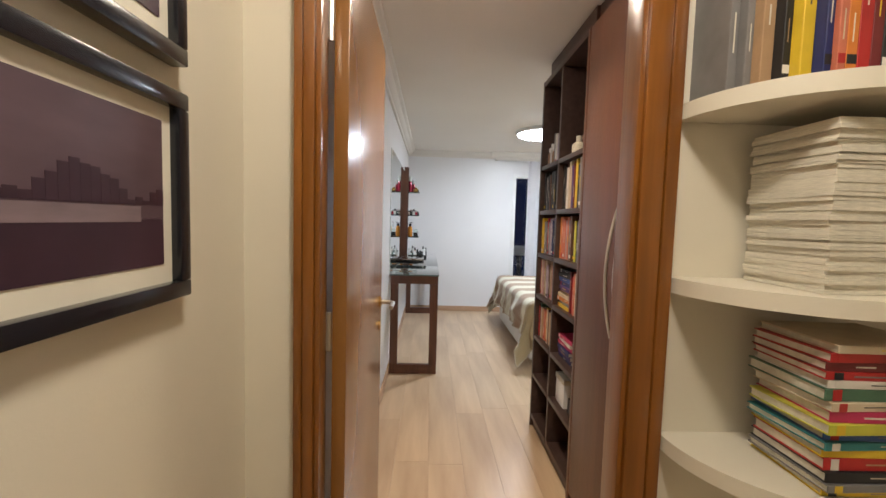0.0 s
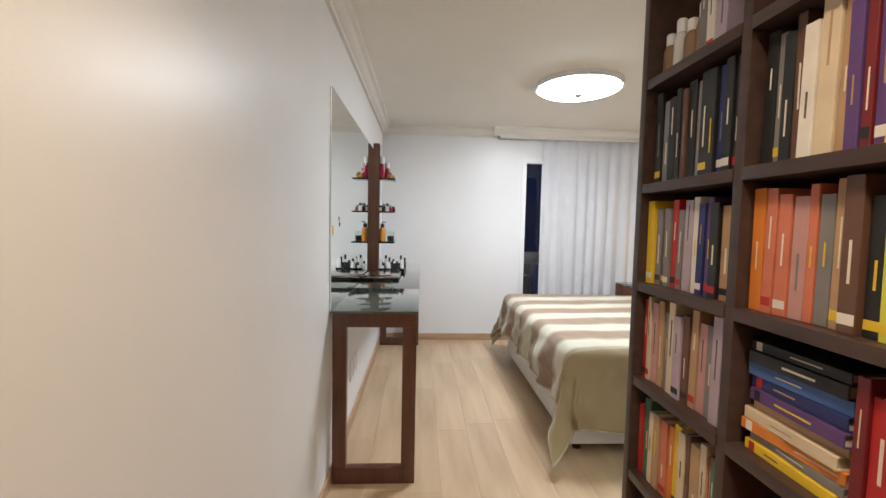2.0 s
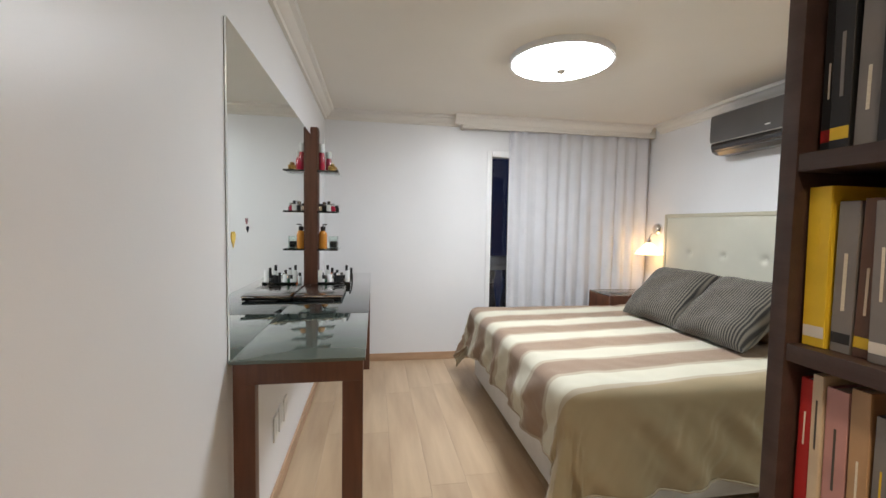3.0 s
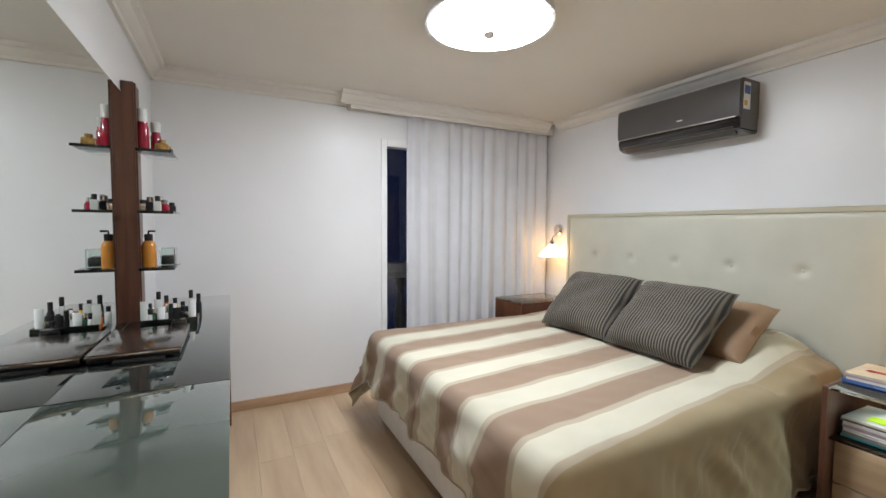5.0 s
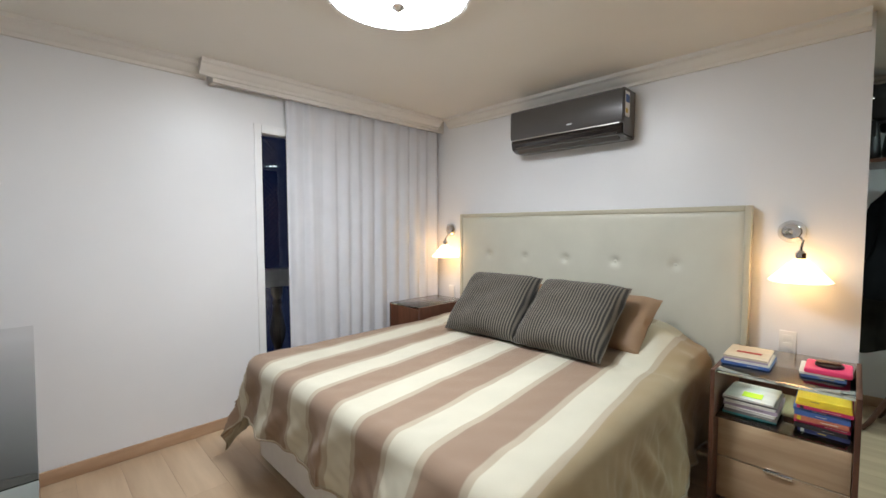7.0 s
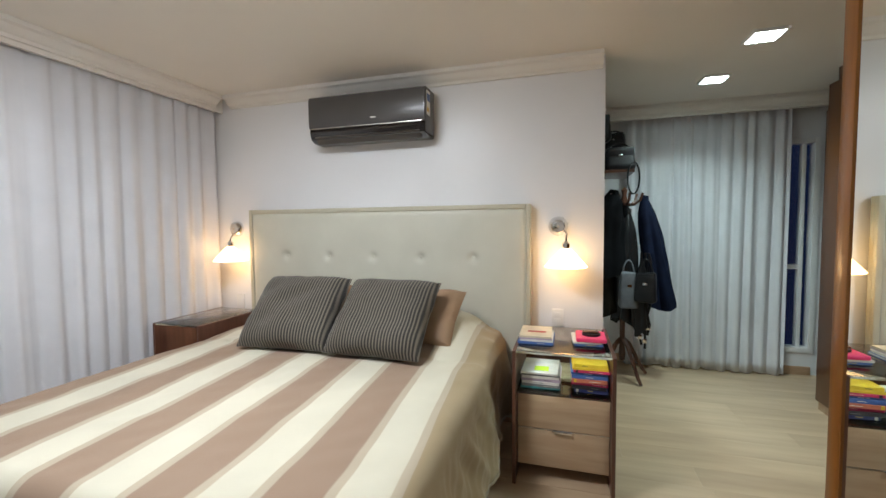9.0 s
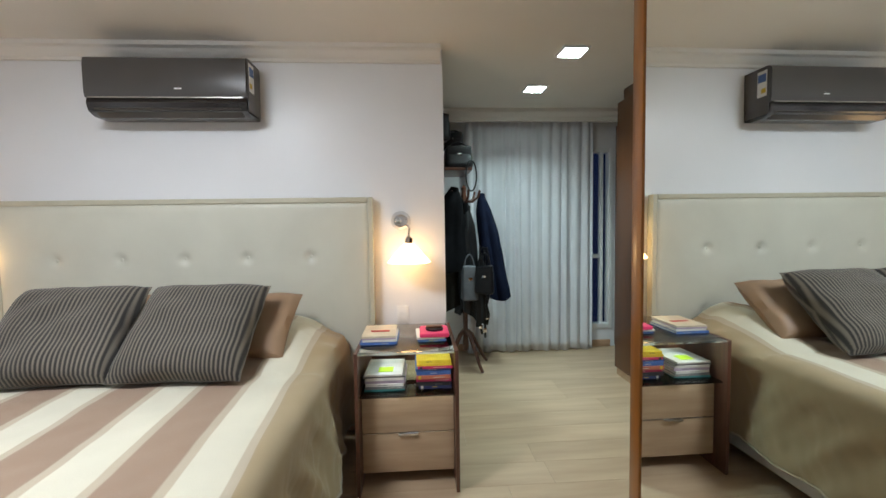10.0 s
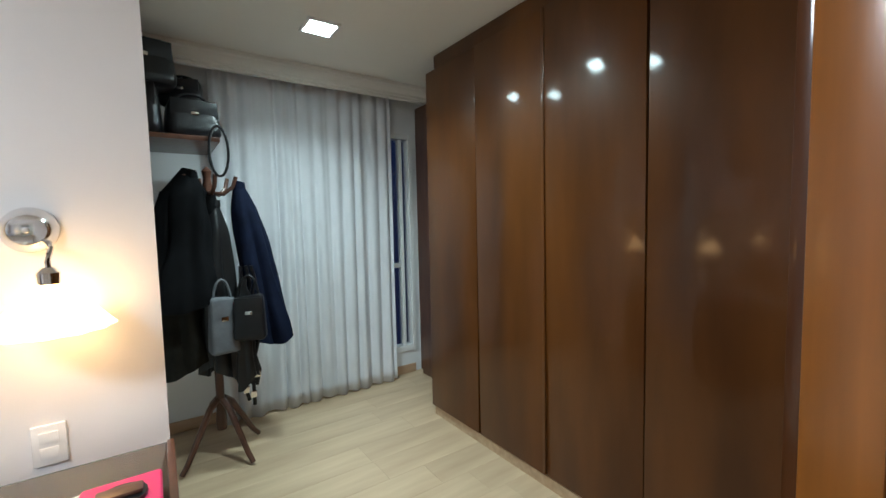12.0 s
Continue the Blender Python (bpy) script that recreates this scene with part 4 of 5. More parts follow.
def row_of_books(y0, y1, z, hmax, colours, seed, x=0.607, lean=0.0):
    """Upright books with the spines towards -x, filling y0 to y1."""
    rnd = random.Random(seed)
    y, k = y1, 0
    while True:
        w = rnd.uniform(0.015, 0.032)
        if y - w < y0 or k > 40:
            break
        h = hmax * rnd.uniform(0.84, 0.985)
        dx = rnd.uniform(0, 0.012)
        turn = rnd.uniform(-0.8, 0.8) + lean
        m = Matrix.Translation((x + dx, y - w / 2, z + 0.0005)) @ Matrix.Rotation(radians(-90), 4, "Z") @ Matrix.Rotation(radians(turn), 4, "Y")
        book(m, w - 0.001, h, rnd.uniform(0.13, 0.19), colours[k % len(colours)], "standing in the dark bookcase", seed=seed * 50 + k)
        y -= w + rnd.uniform(0.0004, 0.0015) + abs(math.sin(radians(turn))) * 0.01
        k += 1


def stack_of_books(x, y, z, colours, seed, size, where, axis="x", thick=(0.018, 0.035), limit=None):
    """Books lying flat on one another with the spines towards -x (or -y)."""
    rnd = random.Random(seed)
    for k, c in enumerate(colours):
        w = rnd.uniform(*thick)
        hh, dd = size[0] * rnd.uniform(0.9, 1.0), size[1] * rnd.uniform(0.9, 1.0)
        base = -90 if axis == "x" else 0
        m = Matrix.Translation((x + (rnd.uniform(0, 0.015) if axis == "x" else 0), y + rnd.uniform(-0.006, 0.006), z + w / 2)) @ Matrix.Rotation(radians(base + rnd.uniform(-3, 3)), 4, "Z") @ Matrix.Rotation(radians(90), 4, "Y")
        m = m @ Matrix.Translation((0, 0, -hh / 2))
        book(m, w - 0.0006, hh, dd, c, where, seed=seed * 90 + k)
        z += w
    return z


FA, FB = 2.535, 2.868      # far bay of the bookcase
NA, NB = 2.136, 2.500      # near bay
row_of_books(FA, FB, 1.468, 0.255, ["black", "black", "grey", "black", "black", "brown", "black", "grey", "black", "black", "navy", "black"], 1)
row_of_books(FA, FB, 1.190, 0.235, ["yellow", "grey", "brown", "grey", "red", "grey", "lilac", "white", "navy", "violet", "black", "tan", "orange"], 2)
row_of_books(FA, FB, 0.915, 0.245, ["red", "cream", "pink", "tan", "grey", "cream", "lilac", "brown", "tan", "pink", "grey", "lilac", "white"], 3)
row_of_books(FA, FB, 0.633, 0.235, ["red", "green", "cream", "tan", "salmon", "orange", "yellow", "cream", "brown", "tan", "cream"], 4)
row_of_books(NA, NB, 1.468, 0.262, ["black", "grey", "black", "brown", "white", "cream", "tan", "violet", "maroon", "violet", "yellow", "black", "grey", "green", "black"], 5)
row_of_books(NA, NB, 1.190, 0.245, ["orange", "salmon", "salmon", "pink", "salmon", "grey", "tan", "brown", "black", "lime", "black", "grey", "cream", "orange", "cream", "blue"], 6)
top = stack_of_books(0.612, 2.395, 0.915, ["yellow", "grey", "orange", "cream", "tan", "violet", "navy", "blue", "black", "black"], 7, (0.20, 0.16), "stacked flat in the dark bookcase", thick=(0.017, 0.027))
row_of_books(NA, 2.285, 0.915, 0.225, ["maroon", "red", "salmon", "cream", "pink"], 8)
stack_of_books(0.612, 2.37, 0.633, ["navy", "violet", "navy", "magenta", "white", "magenta"], 9, (0.22, 0.17), "stacked flat in the dark bookcase", thick=(0.016, 0.026))
bx = thing("storage_box", 0.70, 2.40, 0.367, "white cardboard box on a low bookcase shelf", "box")
part("box_body", box(0.62, 2.33, 0.367, 0.80, 2.47, 0.50, 0.004), M["white"], bx)
part("lid", box(0.616, 2.326, 0.501, 0.804, 2.474, 0.53, 0.004), M["paper"], bx)
bx2 = thing("storage_box", 0.70, 2.22, 0.367, "dark box on a low bookcase shelf", "box")
part("box_body", box(0.63, 2.16, 0.367, 0.80, 2.29, 0.45, 0.004), M["black"], bx2)
row_of_books(2.60, 2.70, 1.755, 0.20, ["grey", "white", "lilac", "grey"], 10)
for k in range(4):
    bottle("lotion_bottle", 0.64, 2.855 - 0.045 * k, 1.755, 0.018, 0.12 + 0.02 * (k % 2), M["tan" if k != 1 else "clearp"], M["white"], "small lotion bottle on the top bookcase shelf", 0.25, 0.6, "bottles on the bookcase")
bottle("ceramic_jar", 0.66, 2.40, 1.755, 0.035, 0.11, M["paper"], M["paper"], "cream ceramic jar on the top bookcase shelf", 0.3, 0.35, "bottles on the bookcase")
fg = lathe([(0.03, 0), (0.028, 0.01), (0.014, 0.03), (0.024, 0.06), (0.026, 0.08), (0.012, 0.10), (0.018, 0.12), (0.012, 0.14), (0, 0.146)], 0.65, 2.25, 1.755, 14)
solo("figurine", fg, M["tan"], "small brown carved figurine on the bookcase shelf", "figurine")
bottle("ceramic_jar", 0.65, 2.17, 1.755, 0.03, 0.09, book_mat(PALETTE["maroon"]), M["brass"], "small dark red jar on the bookcase shelf", 0.3, 0.5, "bottles on the bookcase")


# ---------- books and papers on the nightstand ----------
where = "piled on the nightstand"
z = stack_of_books(2.29, 3.745, 0.489, ["teal", "grey", "white", "lilac", "white", "grey", "white"], 21, (0.21, 0.25), where, thick=(0.009, 0.016))
nt_ = solo("sticky_note", box(2.33, 3.70, z + 0.001, 2.40, 3.775, z + 0.0025), material("lime_paper", (0.55, 0.75, 0.03), 0.7, vary=0.04), "lime green sticky note on the paper pile", "note")
z = stack_of_books(2.29, 3.49, 0.489, ["navy", "black", "magenta", "salmon", "blue", "blue", "magenta", "yellow", "yellow"], 22, (0.18, 0.24), where, thick=(0.012, 0.02))
z = stack_of_books(2.34, 3.77, 0.713, ["blue", "white", "lilac", "cream"], 23, (0.19, 0.25), where, thick=(0.008, 0.014))
solo("cover_emblem", box(2.44, 3.72, z + 0.0005, 2.47, 3.82, z + 0.0015), book_mat(PALETTE["red"]), "red printed emblem on the cream booklet", "print")
z = stack_of_books(2.36, 3.50, 0.713, ["blue", "white"], 24, (0.15, 0.22), where, thick=(0.010, 0.014))
tc = thing("tablet_case", 2.46, 3.48, z, "bright pink rubber tablet case with a dark round stand", "tablet case")
M["pinkrub"] = material("pink_rubber", (0.72, 0.035, 0.14), 0.5, vary=0.06)
cs = part("shell", box(2.36, 3.405, z, 2.545, 3.56, z + 0.022, 0.010, 3), M["pinkrub"], tc)
part("ring", lathe([(0.048, 0), (0.048, 0.010), (0.030, 0.012)], 2.45, 3.48, z + 0.022, 24), M["black"], cs)
part("stand", box(2.43, 3.44, z + 0.034, 2.47, 3.525, z + 0.044, 0.005), M["walnut"], cs)


# ---------- air conditioner ----------
ac = thing("air_conditioner", 2.8, 4.93, 1.97, "graphite grey split air conditioner mounted high on the wall", "air conditioner")
AY0, AY1 = 4.51, 5.383
outline = [(EX - 0.001, 2.285), (2.715, 2.285), (2.690, 2.272), (2.684, 2.24), (2.684, 2.085), (2.692, 2.06), (2.72, 2.055), (EX - 0.001, 2.055)]
part("body", profile_bar(outline, "y", AY0, AY1), M["acgrey"], ac)
low = [(EX - 0.001, 2.054), (2.700, 2.054), (2.692, 2.030), (2.706, 1.988), (2.75, 1.966), (2.86, 1.962), (EX - 0.001, 1.975)]
part("louver_housing", profile_bar(low, "y", AY0 + 0.004, AY1 - 0.004), M["acdark"], ac, "glossy black curved lower panel")
part("louver", profile_bar([(2.694, 1.999), (2.701, 2.002), (2.755, 1.963), (2.750, 1.958)], "y", AY0 + 0.04, AY1 - 0.04), M["acgrey"], ac)
part("seam", box(2.681, AY0 + 0.02, 2.052, 2.690, AY1 - 0.02, 2.058), M["steel"], ac)
part("end_cap", box(2.70, AY0 - 0.006, 1.985, EX - 0.02, AY0 - 0.0005, 2.27, 0.004), M["acgrey"], ac)
part("badge", box(2.6825, 4.86, 2.10, 2.6838, 4.90, 2.108), M["plastic"], ac)
st = part("energy_label", box(2.715, AY0 - 0.0080, 2.10, 2.785, AY0 - 0.0063, 2.26), M["plastic"], ac, "white and blue energy label")
part("label_band", box(2.720, AY0 - 0.0088, 2.19, 2.780, AY0 - 0.0082, 2.24), book_mat(PALETTE["blue"]), st)
part("label_band", box(2.720, AY0 - 0.0088, 2.12, 2.755, AY0 - 0.0082, 2.15), book_mat(PALETTE["yellow"]), st)
for k in range(9):
    part("grille_slat", box(2.73 + 0.017 * k, AY0 + 0.05, 2.286, 2.738 + 0.017 * k, AY1 - 0.05, 2.291), M["black"], ac)


# ---------- lamps ----------
cl = thing("ceiling_lamp", 1.13, 4.86, 2.36, "large round frosted glass ceiling lamp, lit", "ceiling lamp")
part("diffuser", lathe([(0.0, -0.048), (0.10, -0.045), (0.20, -0.034), (0.275, -0.017), (0.305, -0.004), (0.31, 0.004), (0.30, 0.008)], 1.13, 4.86, 2.385, 48), M["lamp"], cl, "glowing frosted glass dish")
# ring added between dish and ceiling to block light that would flood the plaster
part("rim", lathe([(0.312, 0.0), (0.318, 0.0), (0.318, CZ - 2.3805), (0.312, CZ - 2.3805), (0.312, 0.0)], 1.13, 4.86, 2.380, 48), M["white"], cl, "white metal rim added to keep the dish's light off the ceiling")
part("ceiling_plate", lathe([(0.12, 0), (0.12, CZ - 2.396)], 1.13, 4.86, 2.395, 32), M["white"], cl)
part("finial", lathe([(0.0, -0.022), (0.012, -0.018), (0.03, -0.004), (0.032, 0.003)], 1.13, 4.86, 2.334, 20), M["chrome"], cl, "chrome finial")
for x, y in ((3.60, 2.59), (2.89, 2.55)):
    sp = thing("downlight", x, y, CZ - 0.02, "small square recessed downlight, lit", "downlight", "downlights in the alcove")
    part("panel", box(x - 0.072, y - 0.072, CZ - 0.014, x + 0.072, y + 0.072, CZ - 0.004), M["spot"], sp)
    for b in ((x - 0.088, y - 0.088, x + 0.088, y - 0.073), (x - 0.088, y + 0.073, x + 0.088, y + 0.088), (x - 0.088, y - 0.0725, x - 0.073, y + 0.0725), (x + 0.073, y - 0.0725, x + 0.088, y + 0.0725)):
        part("trim_ring", box(b[0], b[1], CZ - 0.016, b[2], b[3], CZ - 0.0005, 0.002), M["white"], sp)
    beam = bpy.data.lights.new("beam", "AREA")
    beam.size, beam.spread, beam.energy, beam.color = 0.13, radians(130), 8.5, (0.78, 1.0, 0.97)
    lit = new("beam", beam)
    lit.parent, lit.location = sp, (0, 0, 0.004)
# unseen warm fill light, added to brighten the doorway floor and cabinet doors
sp = thing("downlight", 0.10, 1.90, CZ - 0.02, "small square warm fill light added unseen inside the doorway, lit", "downlight")
part("panel", box(0.028, 1.828, CZ - 0.014, 0.172, 1.972, CZ - 0.004), M["entry"], sp)
part("trim_ring", box(0.012, 1.812, CZ - 0.0035, 0.188, 1.988, CZ - 0.0005), M["white"], sp)
glow = bpy.data.lights.new("beam", "AREA")
glow.size, glow.spread, glow.energy, glow.color = 0.13, radians(110), 6.5, (1.0, 0.74, 0.46)
lit = new("beam", glow)
lit.parent, lit.location = sp, (0, 0, 0.004)
hl = thing("hall_lamp", 0.0, 0.35, CZ - 0.06, "round warm hall ceiling lamp, lit", "ceiling lamp")
part("diffuser", lathe([(0.0, -0.05), (0.08, -0.04), (0.12, -0.01), (0.12, 0.0)], 0.0, 0.35, CZ - 0.012, 32), M["hall"], hl)
part("base", lathe([(0.155, 0), (0.155, 0.010)], 0.0, 0.35, CZ - 0.011, 32), M["white"], hl)


def scalloped(profile, x, y, z, n, lobes, depth):
    """A turned shape whose wide end is drawn into shallow flutes."""
    bm = lathe(profile, x, y, z, n)
    for v in bm.verts:
        a, r = math.atan2(v.co.y - y, v.co.x - x), math.hypot(v.co.x - x, v.co.y - y)
        k = 1 + depth * math.cos(lobes * a) * min(1, r / 0.12) ** 2
        v.co.x, v.co.y = x + (v.co.x - x) * k, y + (v.co.y - y) * k
    return bm


def sconce(y, label):
    o = thing("wall_sconce", EX, y, 1.35, label, "wall lamp", "sconces beside the bed")
    sx, sy = EX - 0.14, y - 0.05
    plate = part("wall_plate", turned(lathe([(0.060, 0), (0.062, 0.008), (0.058, 0.024), (0.040, 0.044), (0.0, 0.052)], n=28), Matrix.Translation((EX, y, 1.352)) @ Matrix.Rotation(radians(-90), 4, "Y")), M["chrome"], o, "domed chrome wall plate")
    part("screw", turned(lathe([(0.008, 0), (0.006, 0.005), (0, 0.006)], n=10), Matrix.Translation((EX - 0.0525, y, 1.352)) @ Matrix.Rotation(radians(-90), 4, "Y")), M["steel"], plate)
    part("arm", tube([(EX - 0.02, y - 0.02, 1.325), (EX - 0.07, y - 0.045, 1.318), (EX - 0.115, y - 0.055, 1.305), (sx, sy, 1.27), (sx, sy, 1.245)], 0.0065, 8), M["chrome"], o)
    part("holder", lathe([(0.022, 0), (0.024, 0.03), (0.012, 0.044)], sx, sy, 1.213, 16), M["chrome"], o)
    sh = part("shade", scalloped([(0.122, 0.0), (0.126, 0.004), (0.098, 0.040), (0.060, 0.085), (0.026, 0.118), (0.023, 0.115), (0.056, 0.082), (0.094, 0.040), (0.122, 0.0)], sx, sy, 1.095, 64, 12, 0.045), M["shade"], o, "small fluted amber glass shade, glowing")
    part("bulb", lathe([(0.0, -0.03), (0.018, -0.024), (0.024, -0.004), (0.018, 0.018), (0.010, 0.04), (0.010, 0.05)], sx, sy, 1.16, 16), M["bulb"], sh, "glowing warm bulb")


sconce(3.665, "chrome wall lamp with a flared amber shade, lit")
sconce(6.235, "chrome wall lamp with a flared amber shade, lit")
sw = thing("switch_plate", EX, 3.665, 0.69, "white plastic switch plate above the nightstand", "switch")
pl = part("plate", box(EX - 0.010, 3.628, 0.69, EX, 3.702, 0.805, 0.003), M["plastic"], sw)
part("rocker", box(EX - 0.013, 3.645, 0.752, EX - 0.0102, 3.685, 0.785, 0.001), M["plastic"], pl)
part("socket", box(EX - 0.013, 3.645, 0.708, EX - 0.0102, 3.685, 0.741, 0.001), M["plastic"], pl)
sw2 = thing("switch_plate", EX, 6.23, 0.69, "white plastic switch plate beside the curtain", "switch")
part("plate", box(EX - 0.010, 6.19, 0.69, EX, 6.265, 0.805, 0.003), M["plastic"], sw2)


# ---------- coat stand ----------
CX, CY = 4.02, 3.13
cst = thing("coat_stand", CX, CY, 0, "turned dark wooden coat stand loaded with coats and bags", "coat stand")
part("pole", lathe([(0.026, 0.16), (0.03, 0.22), (0.022, 0.30), (0.024, 0.9), (0.030, 1.0), (0.022, 1.1), (0.024, 1.5), (0.030, 1.56), (0.018, 1.62), (0.026, 1.66), (0.0, 1.69)], CX, CY, 0, 16), M["walnut"], cst)
for k in range(4):
    a = radians(30 + 90 * k)
    c, s = math.cos(a), math.sin(a)
    part("leg", tube([(CX + c * r, CY + s * r, h) for r, h in ((0.02, 0.34), (0.07, 0.30), (0.14, 0.18), (0.21, 0.06), (0.25, 0.012))], 0.020, 8, 0.014), M["walnut"], cst)
for k in range(6):
    a = radians(60 * k + 10)
    c, s = math.cos(a), math.sin(a)
    part("hook", tube([(CX + c * r, CY + s * r, h) for r, h in ((0.01, 1.54), (0.08, 1.53), (0.13, 1.57), (0.15, 1.63))], 0.011, 7), M["walnut"], cst)
for k in range(4):
    a = radians(90 * k + 50)
    c, s = math.cos(a), math.sin(a)
    part("hook", tube([(CX + c * r, CY + s * r, h) for r, h in ((0.01, 1.08), (0.07, 1.10), (0.11, 1.16))], 0.010, 7), M["walnut"], cst)


def hung(name, x, y, top, length, w, d, mat, label, seed, flare=1.5, sleeves=True, category="coat", face=0.0, sway=0.0):
    """A garment hung by its collar: narrow at the top, folded and widening towards the hem."""
    rnd = random.Random(seed)
    ph = rnd.uniform(0, 6)
    n, rows = 64, 30
    o = thing(name, x, y, top - length, label, category, "clothes on the coat stand")

    def cloth(cx, cy, top, length, w, d, flare, ph):
        bm = bmesh.new()
        rings = []
        for j in range(rows + 1):
            v = j / rows
            k = (0.18 + 0.62 * min(1, v / 0.18) ** 0.8 + 0.20 * v) * (1 + (flare - 1) * v)
            ring = []
            for i in range(n):
                a = 2 * math.pi * i / n
                f = 1 + (0.04 + 0.10 * v) * math.sin(5 * a + ph + 1.5 * v) + 0.07 * v * math.sin(11 * a + 2 * ph) + 0.34 * min(1, v * 4) * noise.noise((1.6 * math.cos(a) + ph, 1.6 * math.sin(a), 2.6 * v))
                px, py = d * k * f * math.cos(a), w * k * f * math.sin(a)
                ring.append(bm.verts.new((cx + px * math.cos(face) - py * math.sin(face), cy + px * math.sin(face) + py * math.cos(face) + sway * v,
                                          top - length * v - 0.04 * math.cos(2 * a + ph) * v)))
            rings.append(ring)
        for p, q in zip(rings, rings[1:]):
            for i in range(n):
                bm.faces.new((p[i], p[(i + 1) % n], q[(i + 1) % n], q[i]))
        bm.faces.new(rings[0])
        return bm

    bd_ = part("body", cloth(x, y, top, length, w, d, flare, ph), mat, o)
    col = part("collar", turned(lathe([(w * 0.34, 0), (w * 0.40, 0.03), (w * 0.30, 0.06), (w * 0.26, 0.03)], n=16), Matrix.Translation((x, y, top - 0.06)) @ Matrix.Rotation(radians(12), 4, "X")), mat, o)
    if sleeves:
        for s in (-1, 1):
            sy, sx = math.cos(face) * s, -math.sin(face) * s
            part("sleeve", tube([(x + sx * w * 0.7, y + sy * w * 0.7, top - 0.14), (x + sx * w * 0.98, y + sy * w * 0.98, top - 0.24), (x + sx * w * 1.08, y + sy * w * 1.08, top - 0.42), (x + sx * w * 1.02 - 0.03, y + sy * w * 1.02, top - 0.64)], 0.052, 12, 0.042), mat, o)
    return o


hung("jacket", CX - 0.06, CY + 0.10, 1.66, 0.72, 0.12, 0.10, M["coat"], "black wool jacket hanging on the coat stand", 1, 1.35, face=0.3, sway=0.05)
hung("jacket", CX + 0.02, CY - 0.16, 1.61, 0.95, 0.085, 0.08, M["navy"], "dark navy jacket hanging on the coat stand", 2, 1.45, sleeves=False, face=-0.2, sway=-0.14)
hung("long_coat", CX + 0.02, CY + 0.17, 1.32, 0.76, 0.12, 0.10, M["olive"], "long dark olive coat hanging on the coat stand", 3, 1.15, sleeves=False, sway=-0.02)
hung("cardigan", CX - 0.04, CY - 0.02, 1.50, 0.98, 0.075, 0.07, M["black"], "black cardigan hanging against the pole of the stand", 6, 1.4, sleeves=False, category="cardigan")
hung("scarf", CX - 0.13, CY - 0.13, 1.05, 0.60, 0.045, 0.03, M["black"], "black scarf hanging from a lower hook", 4, 1.3, sleeves=False, category="scarf")
for k, (dy, lo) in enumerate(((-0.13, 0.33), (-0.165, 0.30), (-0.19, 0.42))):
    pts = [(CX - 0.10 - 0.012 * k, CY + dy + 0.012 * math.sin(3 * j + k), 1.12 + (lo - 1.12) * j / 8) for j in range(9)]
    bl = thing("belt", CX - 0.1, CY + dy, lo, "narrow black leather belt hanging from a lower hook", "belt", "belts on the coat stand")
    part("strap", tube(pts, 0.011, 6), M["leather"], bl)
    part("buckle", box(CX - 0.118 - 0.012 * k, CY + dy - 0.012, lo + 0.05, CX - 0.112 - 0.012 * k, CY + dy + 0.022, lo + 0.09, 0.002), M["chrome"], bl, "small chrome buckle")


def handbag(x, y, z, w, h, d, mat, label, turn=0.0, strap=0.12, category="bag"):
    o = thing("handbag", x, y, z, label, category, "bags in the alcove")
    bm = box(-d / 2, -w / 2, 0, d / 2, w / 2, h, min(d, h) * 0.28, 4)
    for v in bm.verts:
        k = v.co.z / h
        v.co.x *= 1.0 - 0.45 * k
        v.co.y *= 1.0 - 0.12 * k
        v.co.z += 0.02 * noise.noise(v.co * 9)
    rot = Matrix.Translation((x, y, z)) @ Matrix.Rotation(radians(turn), 4, "Z")
    part("bag_body", turned(bm, rot), mat, o)
    part("flap", turned(box(-d * 0.36, -w * 0.42, h * 0.55, -d * 0.30, w * 0.42, h * 0.97, 0.004), rot), mat, o)
    part("clasp", turned(box(-d * 0.40, -0.018, h * 0.58, -d * 0.365, 0.018, h * 0.66, 0.002), rot), M["chrome"], o)
    arc = [(0, -w * 0.3 * math.cos(math.pi * k / 12), h * 0.93 + strap * math.sin(math.pi * k / 12)) for k in range(13)]
    part("strap", turned(tube(arc, 0.007, 7), rot), mat, o)
    return o


ws = thing("wall_shelf", 4.2, 3.38, 1.78, "dark wooden corner shelf high in the alcove", "shelf")
part("board", box(3.80, 3.08, 1.79, 4.30, 3.995, 1.815, 0.003), M["walnut"], ws)
part("bracket", box(4.0, 3.90, 1.66, 4.02, 3.995, 1.789, 0.003), M["walnut"], ws)
part("cleat", box(3.80, 3.96, 1.74, 4.30, 3.998, 1.789, 0.002), M["walnut"], ws)
loop = [(3.79, 3.09 + 0.045 * math.sin(2 * math.pi * k / 20), 1.74 - 0.13 * math.cos(2 * math.pi * k / 20)) for k in range(20)]
sb = thing("shoulder_strap", 3.79, 3.09, 1.6, "black leather shoulder strap hanging over the shelf edge", "strap")
part("strap", tube(loop + loop[:1], 0.007, 7), M["leather"], sb)
handbag(3.93, 3.19, 1.815, 0.26, 0.20, 0.17, M["leather"], "black leather handbag on the alcove shelf", 8, 0.05)
handbag(3.93, 3.46, 1.815, 0.28, 0.26, 0.20, M["leather"], "black leather handbag on the alcove shelf", -6, 0.08)
handbag(4.02, 3.74, 1.815, 0.28, 0.28, 0.18, M["leather"], "large black leather handbag on the alcove shelf", 4, 0.06)
handbag(3.98, 3.40, 2.07, 0.30, 0.24, 0.20, M["leather"], "black leather handbag piled on another bag", 12, 0.03)
